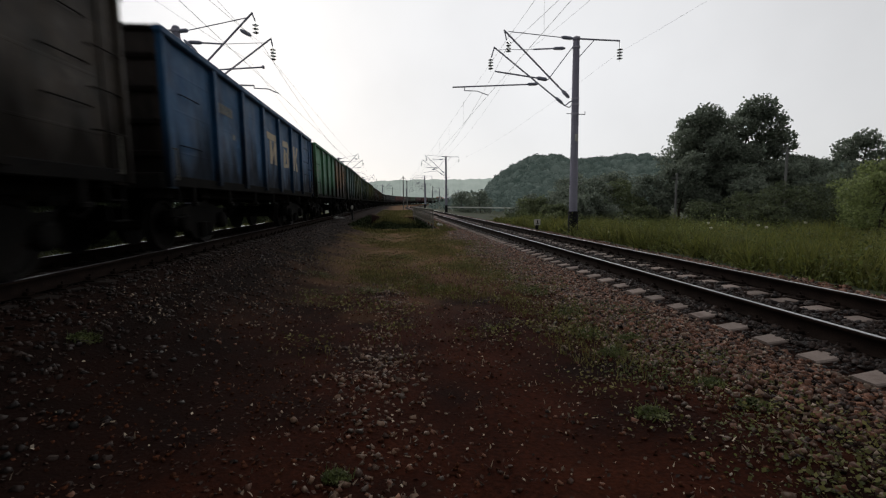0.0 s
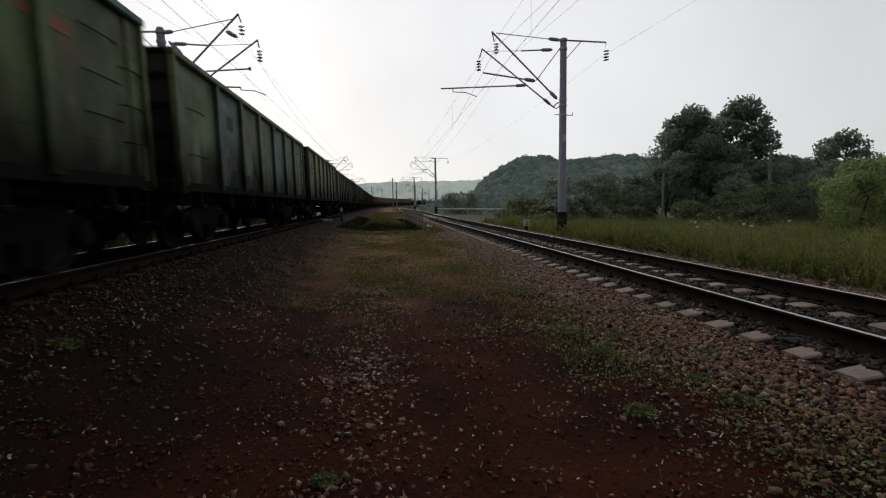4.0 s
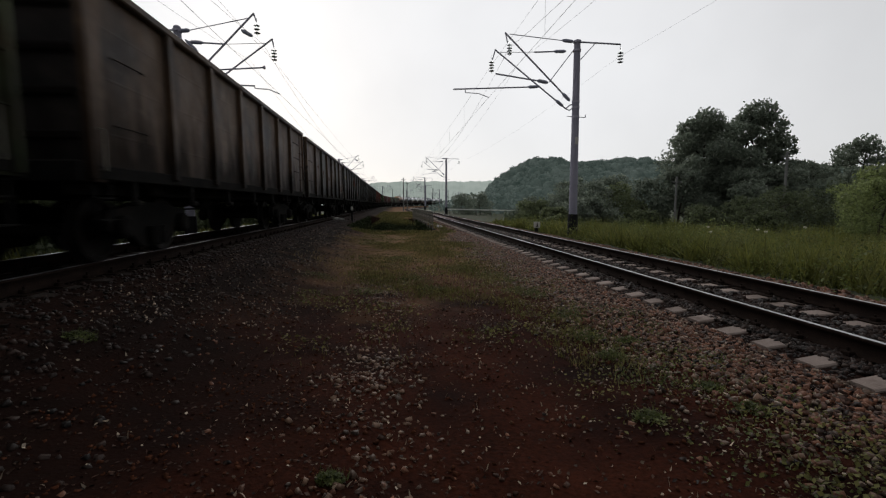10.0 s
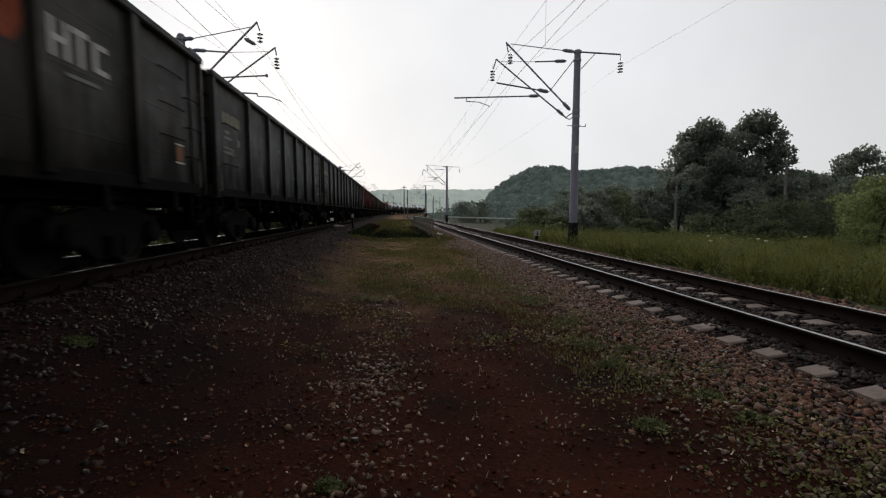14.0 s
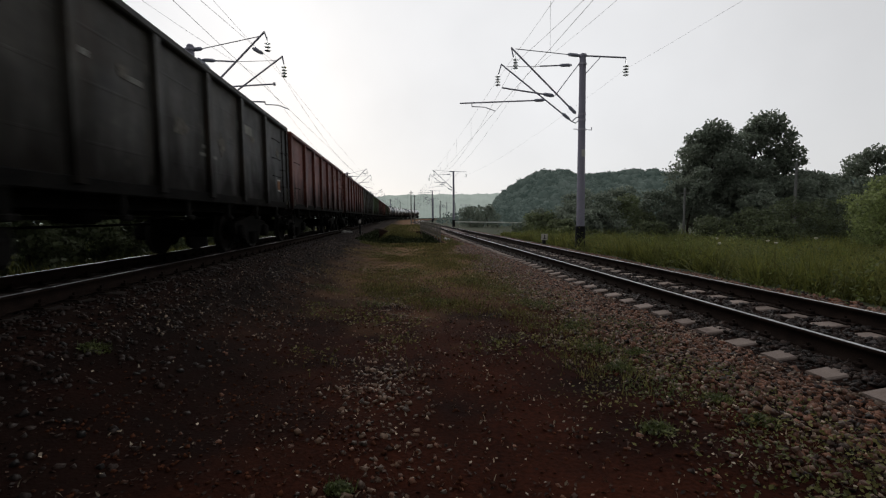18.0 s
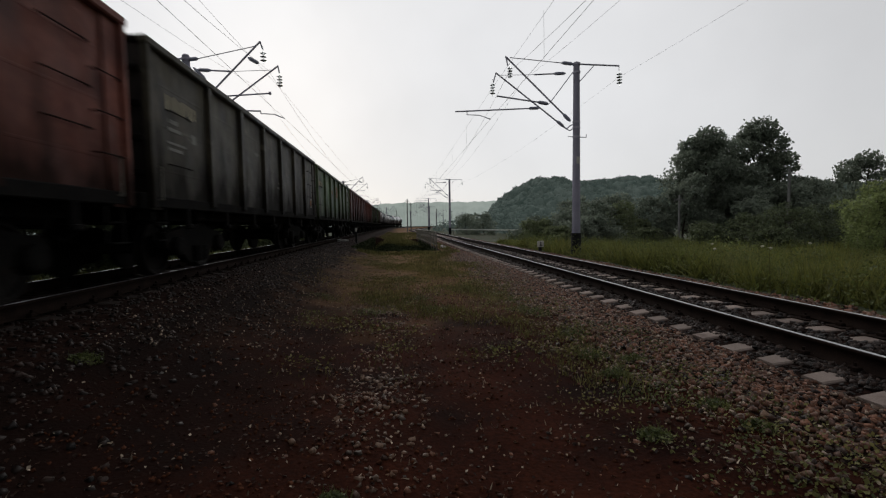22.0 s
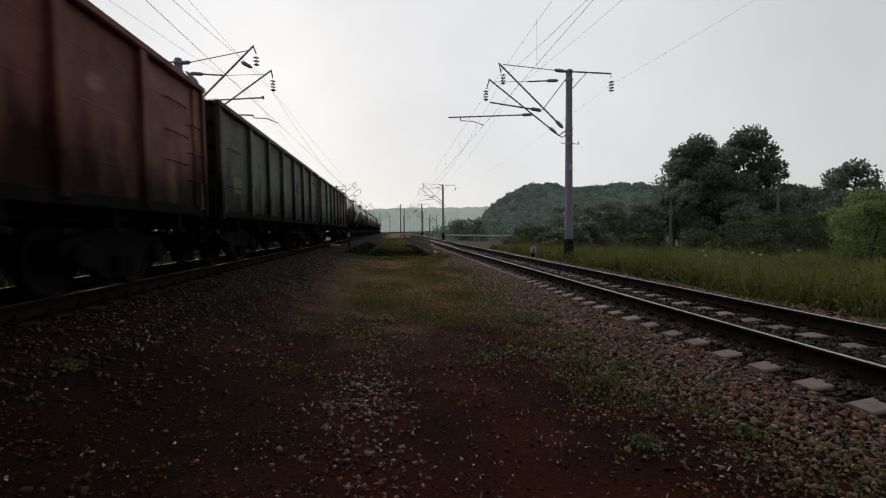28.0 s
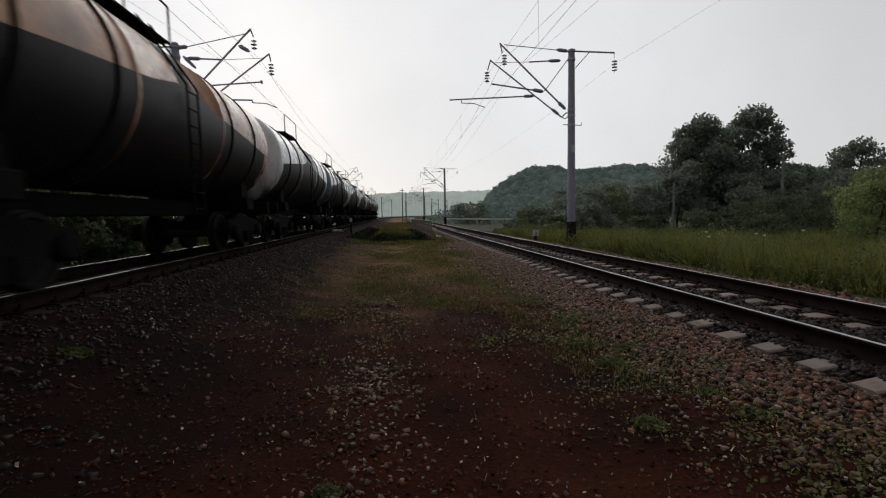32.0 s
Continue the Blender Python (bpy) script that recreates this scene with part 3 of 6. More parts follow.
def b_floor(bm):
    box(bm, 0, 0, 1.36, 2.86, 2 * HALF_L - 0.04, 0.06)
    box(bm, 0, 0, 1.08, 0.46, 2 * HALF_L + 0.5, 0.36, bevel=0.02)    # centre sill
    # side beams added to close bright gaps under the floor
    for x in (-1.0, 1.0):
        box(bm, x, 0, 1.11, 0.1, 2 * HALF_L - 0.3, 0.3)
    for y in (-4.325, 4.325):
        box(bm, 0, y, 1.10, 2.5, 0.42, 0.28, bevel=0.03)
    for y in (-2.4, -0.8, 0.8, 2.4):
        box(bm, 0, y, 1.22, 2.8, 0.14, 0.2)


def b_end(bm):
    box(bm, 0, 0, 2.42, 2.92, 0.03, 2.2)


def b_end_rib(bm):
    box(bm, 0, -0.03, 0, 2.86, 0.05, 0.10, bevel=0.015)


def b_end_beam(bm):
    box(bm, 0, -0.04, 1.22, 2.9, 0.2, 0.26, bevel=0.02)


def b_coal(bm):
    n, k = 26, 7
    rng = random.Random(5)
    vs = [[bm.verts.new(((i / (k - 1) - 0.5) * 2.84, (j / (n - 1) - 0.5) * 12.6, 3.12 + 0.22 * math.cos((i / (k - 1) - 0.5) * 3) + rng.uniform(-0.05, 0.05))) for i in range(k)] for j in range(n)]
    for a, b in zip(vs, vs[1:]):
        for i in range(k - 1):
            bm.faces.new((a[i], a[i + 1], b[i + 1], b[i]))


def b_rung(bm):
    rod(bm, (0, -0.24, 0), (0, 0.24, 0), 0.011, 6)
    for y in (-0.24, 0.24):
        rod(bm, (-0.09, y, 0), (0, y, 0), 0.011, 6)


def b_bar(bm):
    """A short step bar on an end panel."""
    rod(bm, (0.045, -0.36, 0), (0.045, 0.36, 0), 0.011, 6)
    for y in (-0.35, 0.35):
        rod(bm, (0.0, y, 0), (0.045, y, 0), 0.011, 6)


def b_grab(bm):
    rod(bm, (0.06, 0, 1.25), (0.06, 0, 1.75), 0.012, 6)
    rod(bm, (0, 0, 1.25), (0.06, 0, 1.25), 0.012, 6)
    rod(bm, (0, 0, 1.75), (0.06, 0, 1.75), 0.012, 6)


def b_step(bm):
    for y in (-0.17, 0.17):
        box(bm, 0, y, 0.92, 0.012, 0.04, 0.6)
    box(bm, 0, 0, 0.63, 0.16, 0.36, 0.02)
    box(bm, 0, 0, 0.9, 0.1, 0.36, 0.02)


def b_coupler(bm):
    box(bm, 0, -0.28, 1.05, 0.2, 0.62, 0.2, bevel=0.03)
    prism(bm, [(-0.62, 0.86), (-0.4, 0.84), (-0.36, 1.26), (-0.6, 1.22)], -0.2, 0.22)
    box(bm, 0.16, -0.64, 1.05, 0.1, 0.2, 0.3, bevel=0.03)


def b_hose(bm):
    pts = [(0.35, 0.05, 1.0), (0.36, -0.15, 0.78), (0.36, -0.4, 0.66), (0.34, -0.58, 0.72)]
    for a, b in zip(pts, pts[1:]):
        rod(bm, a, b, 0.03, 6)


def b_bolster(bm):
    prism(bm, [(-0.22, 0.45), (0.22, 0.45), (0.22, 0.78), (-0.22, 0.78)], -1.1, 1.1)
    lathe(bm, [(0.78, 0.2), (0.94, 0.2)], "Z", 14)


def b_sideframe(bm):
    outline = [(-1.22, 0.62), (-1.16, 0.74), (-0.8, 0.78), (-0.45, 0.86), (0.45, 0.86), (0.8, 0.78), (1.16, 0.74), (1.22, 0.62), (1.18, 0.46), (1.05, 0.42), (0.72, 0.44), (0.42, 0.2), (0.3, 0.16), (-0.3, 0.16), (-0.42, 0.2), (-0.72, 0.44), (-1.05, 0.42), (-1.18, 0.46)]
    prism(bm, outline, -0.08, 0.08)
    for y in (-0.925, 0.925):
        lathe(bm, [(-0.05, 0.17), (0.1, 0.17), (0.14, 0.12)], "X", 14, (0.08, y, 0.5))
    for y in (-0.12, 0.12):
        lathe(bm, [(0.2, 0.1), (0.48, 0.1)], "Z", 10, (0.12, y, 0.0))


def b_wheelset(bm):
    for sgn in (-1, 1):
        prof = [(-0.07, 0.12), (-0.07, 0.40), (-0.075, 0.505), (-0.045, 0.503), (-0.035, 0.478), (0.06, 0.470), (0.06, 0.41), (0.02, 0.38), (0.0, 0.16), (0.07, 0.13), (0.07, 0.1)]
        lathe(bm, [(sgn * (0.77 + a), r) for a, r in prof], "X", 28)
    lathe(bm, [(-1.05, 0.07), (-0.8, 0.09), (0.8, 0.09), (1.05, 0.07)], "X", 12)
    for sgn in (-1, 1):                    # cast marks and bolts that show the turning
        for k in range(3):
            a = k * 2 * math.pi / 3
            box(bm, sgn * 1.12, 0.07 * math.cos(a), 0.07 * math.sin(a), 0.16, 0.04, 0.04)


def b_brake(bm):
    lathe(bm, [(-0.25, 0.16), (-0.2, 0.2), (0.2, 0.2), (0.25, 0.16)], "Y", 14, (0.7, -1.4, 0.95))
    lathe(bm, [(-0.55, 0.14), (-0.5, 0.18), (0.5, 0.18), (0.55, 0.14)], "Y", 14, (-0.7, 0.6, 0.95))
    rod(bm, (0.5, -3.2, 0.85), (0.5, 3.2, 0.85), 0.025, 6)
    rod(bm, (-0.2, -3.6, 0.72), (-0.2, 3.6, 0.72), 0.02, 6)


wheelsets = []


def bogie(wagon, y):
    b = put("bogie", "bolster", b_bolster, M_BLACK, wagon, pose(0, y, 0), "sooty cast steel two-axle bogie")
    for x, turn in ((1.05, 0), (-1.05, 180)):
        put("side_frame", "side_frame", b_sideframe, M_BLACK, b, pose(x, 0, 0, 0, 0, turn))
    for yy in (-0.925, 0.925):
        w = put("wheelset", "wheelset", b_wheelset, M_WHEEL, b, pose(0, yy, 0.475), "steel wheels with worn bright treads")
        wheelsets.append((w, wagon, yy))
    return b


def marking(wagon, bars, x_face, body):
    """Faded painted bars and plain shapes on the flank: y, z, length, height, lean, paint."""
    for bar in bars:
        bm = bmesh.new()
        if len(bar) == 2:
            outline, paint_mat = bar
            prism(bm, outline, x_face, x_face + 0.006)
            part("marking", bm, paint_mat, wagon).matrix_basis = body
            continue
        y, z, dy, dz, lean, paint_mat = bar
        prism(bm, [(y - dy / 2, z - dz / 2), (y + dy / 2, z - dz / 2 - lean), (y + dy / 2, z + dz / 2 - lean), (y - dy / 2, z + dz / 2)], x_face, x_face + 0.006)
        part("marking", bm, paint_mat, wagon, "faded painted marking").matrix_basis = body


def gondola(label, paints, bars=(), longer=0.05, taller=0.0):
    """An open goods wagon. paints: one paint for all, or one for each of the seven panels from the leading end. longer,
    taller: stretch of the body, fitted to the camera's view.
    """
    group = "goods wagons of the train"
    ky, kz = 1 + longer / HALF_L, 1 + taller / 2.35
    body = Matrix.Translation((0, 0, 1.22 * (1 - kz))) @ Matrix.Diagonal((1, ky, kz, 1))
    wagon = new("gondola_wagon")
    tagged(wagon, label, "freight wagon", group)
    paints = [paints] * N_PANEL if not isinstance(paints, (list, tuple)) else list(paints)
    frame_paint = paints[0]
    w = 2 * HALF_L / N_PANEL
    put("floor", "floor", b_floor, M_BLACK, wagon)
    for side in (1, -1):
        turn = 0 if side > 0 else 180
        for i in range(N_PANEL):
            p = paints[i]
            last = i in (0, N_PANEL - 1)
            put("side_panel", ("side_panel", p.name, last), b_end_panel if last else b_panel, p, wagon, body @ pose(side * 1.455, PANEL_Y[i], 0, 0, 0, turn))
            put("floor_hatch", "floor_hatch", b_hatch, M_BLACK, wagon, pose(side * 0.80, -HALF_L + (i + 0.5) * w, 1.20, 0, side * 6, 0))
            put("hatch_latch", "hatch_latch", b_latch, M_BLACK, wagon, pose(side * 1.47, -HALF_L + (i + 0.5) * w, 1.04, 0, 0, turn))
        for i in range(1, N_PANEL):
            p = paints[i]
            put("side_post", ("side_post", p.name), b_post, p, wagon, body @ pose(side * 1.462, POST_Y[i - 1], 0, 0, 0, turn))
        for y in (-HALF_L + 0.2, HALF_L - 0.2):
            turned = 0 if (y < 0) == (side > 0) else 1
            put("corner_post", ("corner_post", paints[0 if y < 0 else -1].name, turned), lambda bm, q=turned: b_corner(bm, q), paints[0 if y < 0 else -1], wagon, body @ pose(side * 1.466, y, 0, 0, 0, turn))
        put("top_rail", ("top_rail", frame_paint.name), b_toprail, frame_paint, wagon, body @ pose(side * 1.475, 0, 0, 0, 0, turn))
        put("side_sill", ("side_sill", "black"), b_sill, M_BLACK, wagon, body @ pose(side * 1.42, 0, 0, 0, 0, turn))
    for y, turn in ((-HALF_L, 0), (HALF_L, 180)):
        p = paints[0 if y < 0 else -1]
        put("end_wall", ("end_wall", "grime_shade"), b_end, P_END, wagon, body @ pose(0, y + (0.02 if y < 0 else -0.02), 0, 0, 0, turn))
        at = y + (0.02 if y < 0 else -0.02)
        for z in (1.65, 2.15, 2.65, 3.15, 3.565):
            put("end_rib", ("end_rib", "grime_shade"), b_end_rib, P_END, wagon, body @ pose(0, at, z, 0, 0, turn))
        put("end_beam", "end_beam", b_end_beam, M_BLACK, wagon, body @ pose(0, at, 0, 0, 0, turn))
        put("coupler", "coupler", b_coupler, M_BLACK, wagon, pose(0, y, 0, 0, 0, turn), "black automatic coupler")
        put("brake_hose", "brake_hose", b_hose, M_BLACK, wagon, pose(0, y, 0, 0, 0, turn))
        for side in (1, -1):
            put("foot_step", "foot_step", b_step, M_BLACK, wagon, body @ pose(side * 1.46, y * 0.955, 0))
            put("grab_rail", "grab_rail", b_grab, M_FENCE, wagon, body @ pose(side * 1.49, y * 0.962, 0, 0, 0, 0 if side > 0 else 180), "thin pale grab rail")
    for y, p in ((-HALF_L + 0.98, paints[0]), (HALF_L - 1.05, paints[-1])):
        for z in (1.84, 2.70) if y < 0 else (2.02, 2.52, 3.05):
            put("step_bar", ("step_bar", p.name), b_bar, p, wagon, body @ pose(1.466, y, z))
    for z in (1.75, 2.25, 2.75):
        put("hand_rung", ("hand_rung", paints[-1].name), b_rung, paints[-1], wagon, body @ pose(1.56, HALF_L - 0.4, z))
    put("coal_load", "coal_load", b_coal, M_BLACK, wagon, body, "heap of black coal below the rim")
    put("brake_gear", "brake_gear", b_brake, M_BLACK, wagon)
    for y in (-4.325, 4.325):
        bogie(wagon, y)
    marking(wagon, bars, 1.467, body)
    return wagon


def b_barrel(bm):
    n = []
    for i in range(7):
        a = i / 6 * math.pi / 2
        n.append((-5.15 - 0.32 * math.cos(a), 1.5 * math.sin(a) * 0.999 + 0.001))
    prof = n + [(-5.1, 1.5), (-4.2, 1.5), (-1.9, 1.5), (-1.7, 1.5), (-1.7, 1.512), (-1.64, 1.512), (-1.64, 1.5), (1.64, 1.5), (1.64, 1.512), (1.7, 1.512), (1.7, 1.5), (1.9, 1.5), (4.2, 1.5), (5.1, 1.5)] + [(-a, r) for a, r in n[::-1]]
    lathe(bm, prof, "Y", 40, (0, 0, 2.82))
    for f in bm.faces:
        f.smooth = True


def b_tank_frame(bm):
    box(bm, 0, 0, 1.08, 0.5, 11.2, 0.34, bevel=0.02)
    for y in (-5.45, 5.45):
        box(bm, 0, y, 1.12, 2.7, 0.16, 0.36, bevel=0.02)
    for y in (-3.9, 3.9):
        box(bm, 0, y, 1.2, 2.6, 0.5, 0.34, bevel=0.03)
        prism(bm, [(y - 0.25, 1.3), (y + 0.25, 1.3), (y + 0.2, 1.75), (y - 0.2, 1.75)], -1.15, 1.15)


def b_dome(bm):
    lathe(bm, [(4.25, 0.42), (4.5, 0.42), (4.52, 0.48), (4.56, 0.48), (4.62, 0.2)], "Z", 20)
    rod(bm, (0.5, 0, 4.3), (0.5, 0, 4.75), 0.02, 6)


def b_catwalk(bm):
    box(bm, 0, 0, 4.38, 1.5, 2.2, 0.04)
    for x in (-0.75, 0.75):
        for y in (-1.1, 1.1):
            rod(bm, (x, y, 4.2), (x, y, 5.1), 0.02, 6)
        rod(bm, (x, -1.1, 5.1), (x, 1.1, 5.1), 0.018, 6)


def b_oil_shade(bm):
    """A dark shell on the barrel: an oil run from the dome down both flanks, and shade painted along the belly."""
    rng = random.Random(8)
    n = 48
    rings = []
    for i in range(n + 1):
        a = i / n * 2 * math.pi
        low = 0.5 - 0.5 * math.cos(a)
        w = 0.32 + 4.6 * min(1.0, max(0.0, (low - 0.40) / 0.16)) + rng.uniform(-0.12, 0.12)
        rings.append([bm.verts.new((1.5035 * math.sin(a), w * k + rng.uniform(-0.05, 0.05), 2.82 + 1.5035 * math.cos(a))) for k in (-1, -0.5, 0, 0.5, 1)])
    for p, q in zip(rings, rings[1:]):
        for j in range(4):
            f = bm.faces.new((p[j], p[j + 1], q[j + 1], q[j]))
            f.smooth = True


def b_strap(bm):
    lathe(bm, [(-0.04, 1.505), (-0.04, 1.525), (0.04, 1.525), (0.04, 1.505)], "Y", 40, (0, 0, 2.82))


def b_tank_ladder(bm):
    for y in (-0.22, 0.22):
        rod(bm, (1.56, y, 0.9), (1.56, y, 3.2), 0.02, 6)
        rod(bm, (1.56, y, 3.2), (0.8, y, 4.4), 0.02, 6)
    for i in range(8):
        rod(bm, (1.56, -0.22, 1.0 + 0.3 * i), (1.56, 0.22, 1.0 + 0.3 * i), 0.015, 6)


# black for the oil run and for the painted shade of the belly
M_OIL_SHADE = shade("black_oil_and_shade", (0.006, 0.006, 0.008), (0.016, 0.014, 0.014), 2.5, 20, 0.5, gloss=0.2, bump=0.3)


def tank(label, barrel_paint):
    wagon = tagged(new("tank_wagon"), label, "tank wagon", "tank wagons at the tail")
    put("barrel", ("barrel", barrel_paint.name), b_barrel, barrel_paint, wagon)
    put("oil_crust", "oil_crust", b_oil_shade, M_OIL_SHADE, wagon, None, "black oil run from the dome and painted shade on the belly")
    put("underframe", "tank_frame", b_tank_frame, M_BLACK, wagon)
    put("filler_dome", ("filler_dome", barrel_paint.name), b_dome, barrel_paint, wagon)
    put("catwalk", "catwalk", b_catwalk, M_BLACK, wagon, None, "dark steel catwalk with handrails")
    for y in (-3.9, 3.9, -2.2, 2.2):
        put("strap", "strap", b_strap, M_BLACK, wagon, pose(0, y, 0))
    for side, turn in ((1, 0), (-1, 180)):
        put("ladder", "tank_ladder", b_tank_ladder, M_BLACK, wagon, pose(0, 0, 0, 0, 0, turn))
    for y, turn in ((-5.42, 0), (5.42, 180)):
        put("coupler", "coupler", b_coupler, M_BLACK, wagon, pose(0, y, 0, 0, 0, turn), "black automatic coupler")
        put("brake_hose", "brake_hose", b_hose, M_BLACK, wagon, pose(0, y, 0, 0, 0, turn))
    for y in (-3.9, 3.9):
        bogie(wagon, y)
    return wagon


# wagon ends painted dark in place of their shade, whatever the side colour
P_END = paint("shaded_end_sheet", (0.020, 0.016, 0.014), (0.034, 0.027, 0.023), (0.012, 0.010, 0.009))
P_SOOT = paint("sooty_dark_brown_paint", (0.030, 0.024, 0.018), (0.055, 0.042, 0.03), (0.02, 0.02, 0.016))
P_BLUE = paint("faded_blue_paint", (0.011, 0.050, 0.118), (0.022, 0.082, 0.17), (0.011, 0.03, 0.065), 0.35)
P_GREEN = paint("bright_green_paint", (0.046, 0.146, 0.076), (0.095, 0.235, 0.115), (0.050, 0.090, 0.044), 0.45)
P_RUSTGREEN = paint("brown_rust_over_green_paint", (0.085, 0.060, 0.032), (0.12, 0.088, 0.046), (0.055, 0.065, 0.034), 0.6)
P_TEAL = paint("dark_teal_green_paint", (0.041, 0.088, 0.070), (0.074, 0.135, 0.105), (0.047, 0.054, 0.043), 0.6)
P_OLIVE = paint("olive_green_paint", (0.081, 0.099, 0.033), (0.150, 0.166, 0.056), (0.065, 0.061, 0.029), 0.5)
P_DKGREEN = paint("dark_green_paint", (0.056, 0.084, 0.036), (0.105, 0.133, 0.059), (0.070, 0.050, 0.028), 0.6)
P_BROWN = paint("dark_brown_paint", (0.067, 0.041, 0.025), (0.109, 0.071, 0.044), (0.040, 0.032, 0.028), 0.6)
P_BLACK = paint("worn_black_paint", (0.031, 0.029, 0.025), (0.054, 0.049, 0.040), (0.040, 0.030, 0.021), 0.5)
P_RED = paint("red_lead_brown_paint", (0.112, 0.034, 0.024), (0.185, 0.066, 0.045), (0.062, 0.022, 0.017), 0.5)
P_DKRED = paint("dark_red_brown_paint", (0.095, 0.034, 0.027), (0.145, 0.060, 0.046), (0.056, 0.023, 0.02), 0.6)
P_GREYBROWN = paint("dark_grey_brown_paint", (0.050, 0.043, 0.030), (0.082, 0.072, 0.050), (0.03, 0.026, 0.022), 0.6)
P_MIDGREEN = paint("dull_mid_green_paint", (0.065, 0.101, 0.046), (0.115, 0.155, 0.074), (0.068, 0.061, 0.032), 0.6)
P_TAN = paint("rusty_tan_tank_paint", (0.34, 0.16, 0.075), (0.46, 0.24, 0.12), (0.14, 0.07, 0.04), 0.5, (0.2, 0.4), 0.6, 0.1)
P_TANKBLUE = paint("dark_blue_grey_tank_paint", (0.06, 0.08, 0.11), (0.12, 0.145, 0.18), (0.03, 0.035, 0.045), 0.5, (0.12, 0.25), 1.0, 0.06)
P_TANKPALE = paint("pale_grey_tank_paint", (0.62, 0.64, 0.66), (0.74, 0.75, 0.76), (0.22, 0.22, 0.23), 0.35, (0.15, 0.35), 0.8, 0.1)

NUMBER = [(-5.72 + 0.135 * i, 2.84 + 0.012 * (i % 3), 0.062, 0.23 - 0.03 * (i % 2), 0.0, M_NUMBER) for i in range(8)]
NUMBER_BLUE = [(-3.9 + 0.105 * i, 2.86, 0.07, 0.2, 0.0, M_GREYMARK) for i in range(8)] + [(-3.1, 2.35, 0.14, 0.12, 0, M_GREYMARK)]
SMALL = [(-5.55, 2.55, 0.3, 0.07, 0, M_GREYMARK), (-5.5, 2.42, 0.45, 0.06, 0, M_GREYMARK), (-5.45, 2.2, 0.6, 0.04, 0, M_GREYMARK), (-5.5, 2.1, 0.45, 0.05, 0, M_GREYMARK), (-4.85, 2.4, 0.18, 0.16, 0, M_GREYMARK)]
MID = [(-2.4, 2.75, 0.4, 0.08, 0, M_GREYMARK), (-1.3, 2.7, 0.35, 0.08, 0, M_GREYMARK), (0.9, 2.15, 0.5, 0.06, 0, M_GREYMARK), (0.9, 2.0, 0.7, 0.06, 0, M_GREYMARK)]
BADGE = [(5.55, 1.78, 0.22, 0.24, 0, M_ORANGE), (5.55, 1.93, 0.26, 0.03, 0, M_WHITE), (5.55, 1.63, 0.26, 0.03, 0, M_WHITE)]


def emblem_blue():
    """Cream block shapes on the fourth, fifth and sixth panels."""
    c = M_CREAM
    first = [[(-0.45, 2.72), (0.55, 2.72), (0.55, 2.92), (-0.45, 2.92)], [(-0.22, 2.02), (0.02, 2.02), (0.05, 2.70), (-0.19, 2.70)], [(0.28, 2.02), (0.52, 2.02), (0.55, 2.70), (0.31, 2.70)], [(0.03, 2.1), (0.275, 2.42), (0.29, 2.62), (0.04, 2.3)]]
    second = [[(1.36, 2.71), (2.08, 2.72), (2.22, 2.76), (2.14, 2.88), (1.98, 2.92), (1.42, 2.90)], [(1.43, 2.14), (1.70, 2.16), (1.76, 2.62), (1.54, 2.64)],
              [(2.0, 2.52), (2.2, 2.56), (2.26, 2.66), (2.22, 2.755), (2.085, 2.715), (2.02, 2.64)], [(1.80, 2.46), (2.08, 2.44), (2.2, 2.555), (2.0, 2.515), (1.80, 2.56)],
              [(1.92, 2.17), (2.16, 2.2), (2.17, 2.34), (2.08, 2.435), (1.84, 2.455)], [(1.42, 2.02), (2.06, 2.05), (2.15, 2.12), (2.16, 2.195), (1.92, 2.165), (1.70, 2.155), (1.43, 2.135)]]
    third = [[(2.84, 2.03), (3.07, 2.03), (3.19, 2.89), (2.96, 2.89)], [(3.24, 2.515), (3.36, 2.43), (3.71, 2.90), (3.49, 2.90)], [(3.20, 2.50), (3.345, 2.425), (3.58, 2.03), (3.35, 2.0)]]
    return [([(y + 0.13, z + 0.01) for y, z in q], c) for q in first + second + third]


def emblem_dark():
    """A pale and orange flame-like shape, three white block shapes and a small bar."""
    w = M_WHITE
    c = lambda r, y0, a0, a1, n=9: [(y0 + 0.8 * r * math.cos(math.radians(a0 + (a1 - a0) * i / n)), 2.76 + r * math.sin(math.radians(a0 + (a1 - a0) * i / n))) for i in range(n + 1)]
    flame = [(c(0.42, 1.99, 70, 250) + c(0.42, 2.23, 215, 130), w), (c(0.40, 2.25, 128, 217)[::-1] + c(0.36, 2.13, 75, -70), M_FLAME)]
    return flame + [(2.80, 2.68, 0.08, 0.42, 0, w), (3.02, 2.68, 0.08, 0.42, 0, w), (2.91, 2.68, 0.135, 0.07, 0, w), (3.24, 2.86, 0.27, 0.07, 0, w), (3.24, 2.644, 0.08, 0.36, 0, w), (3.50, 2.67, 0.08, 0.36, 0, w), (3.64, 2.82, 0.19, 0.07, 0, w), (3.64, 2.52, 0.19, 0.07, 0, w), (3.26, 2.33, 0.56, 0.045, 0, M_GREYMARK)]


def emblem_ring():
    out = []
    for k in range(14):
        a = k / 14 * 2 * math.pi
        if k in (11, 12, 13):
            continue
        out.append((3.25 + 0.42 * math.cos(a), 2.6 + 0.42 * math.sin(a), 0.17, 0.15, 0.0, M_NUMBER))
    return out + [(3.25, 2.5, 0.09, 0.6, 0, M_NUMBER), (3.5, 2.2, 0.8, 0.09, 0, M_NUMBER), (3.55, 2.06, 0.7, 0.06, 0, M_NUMBER)]


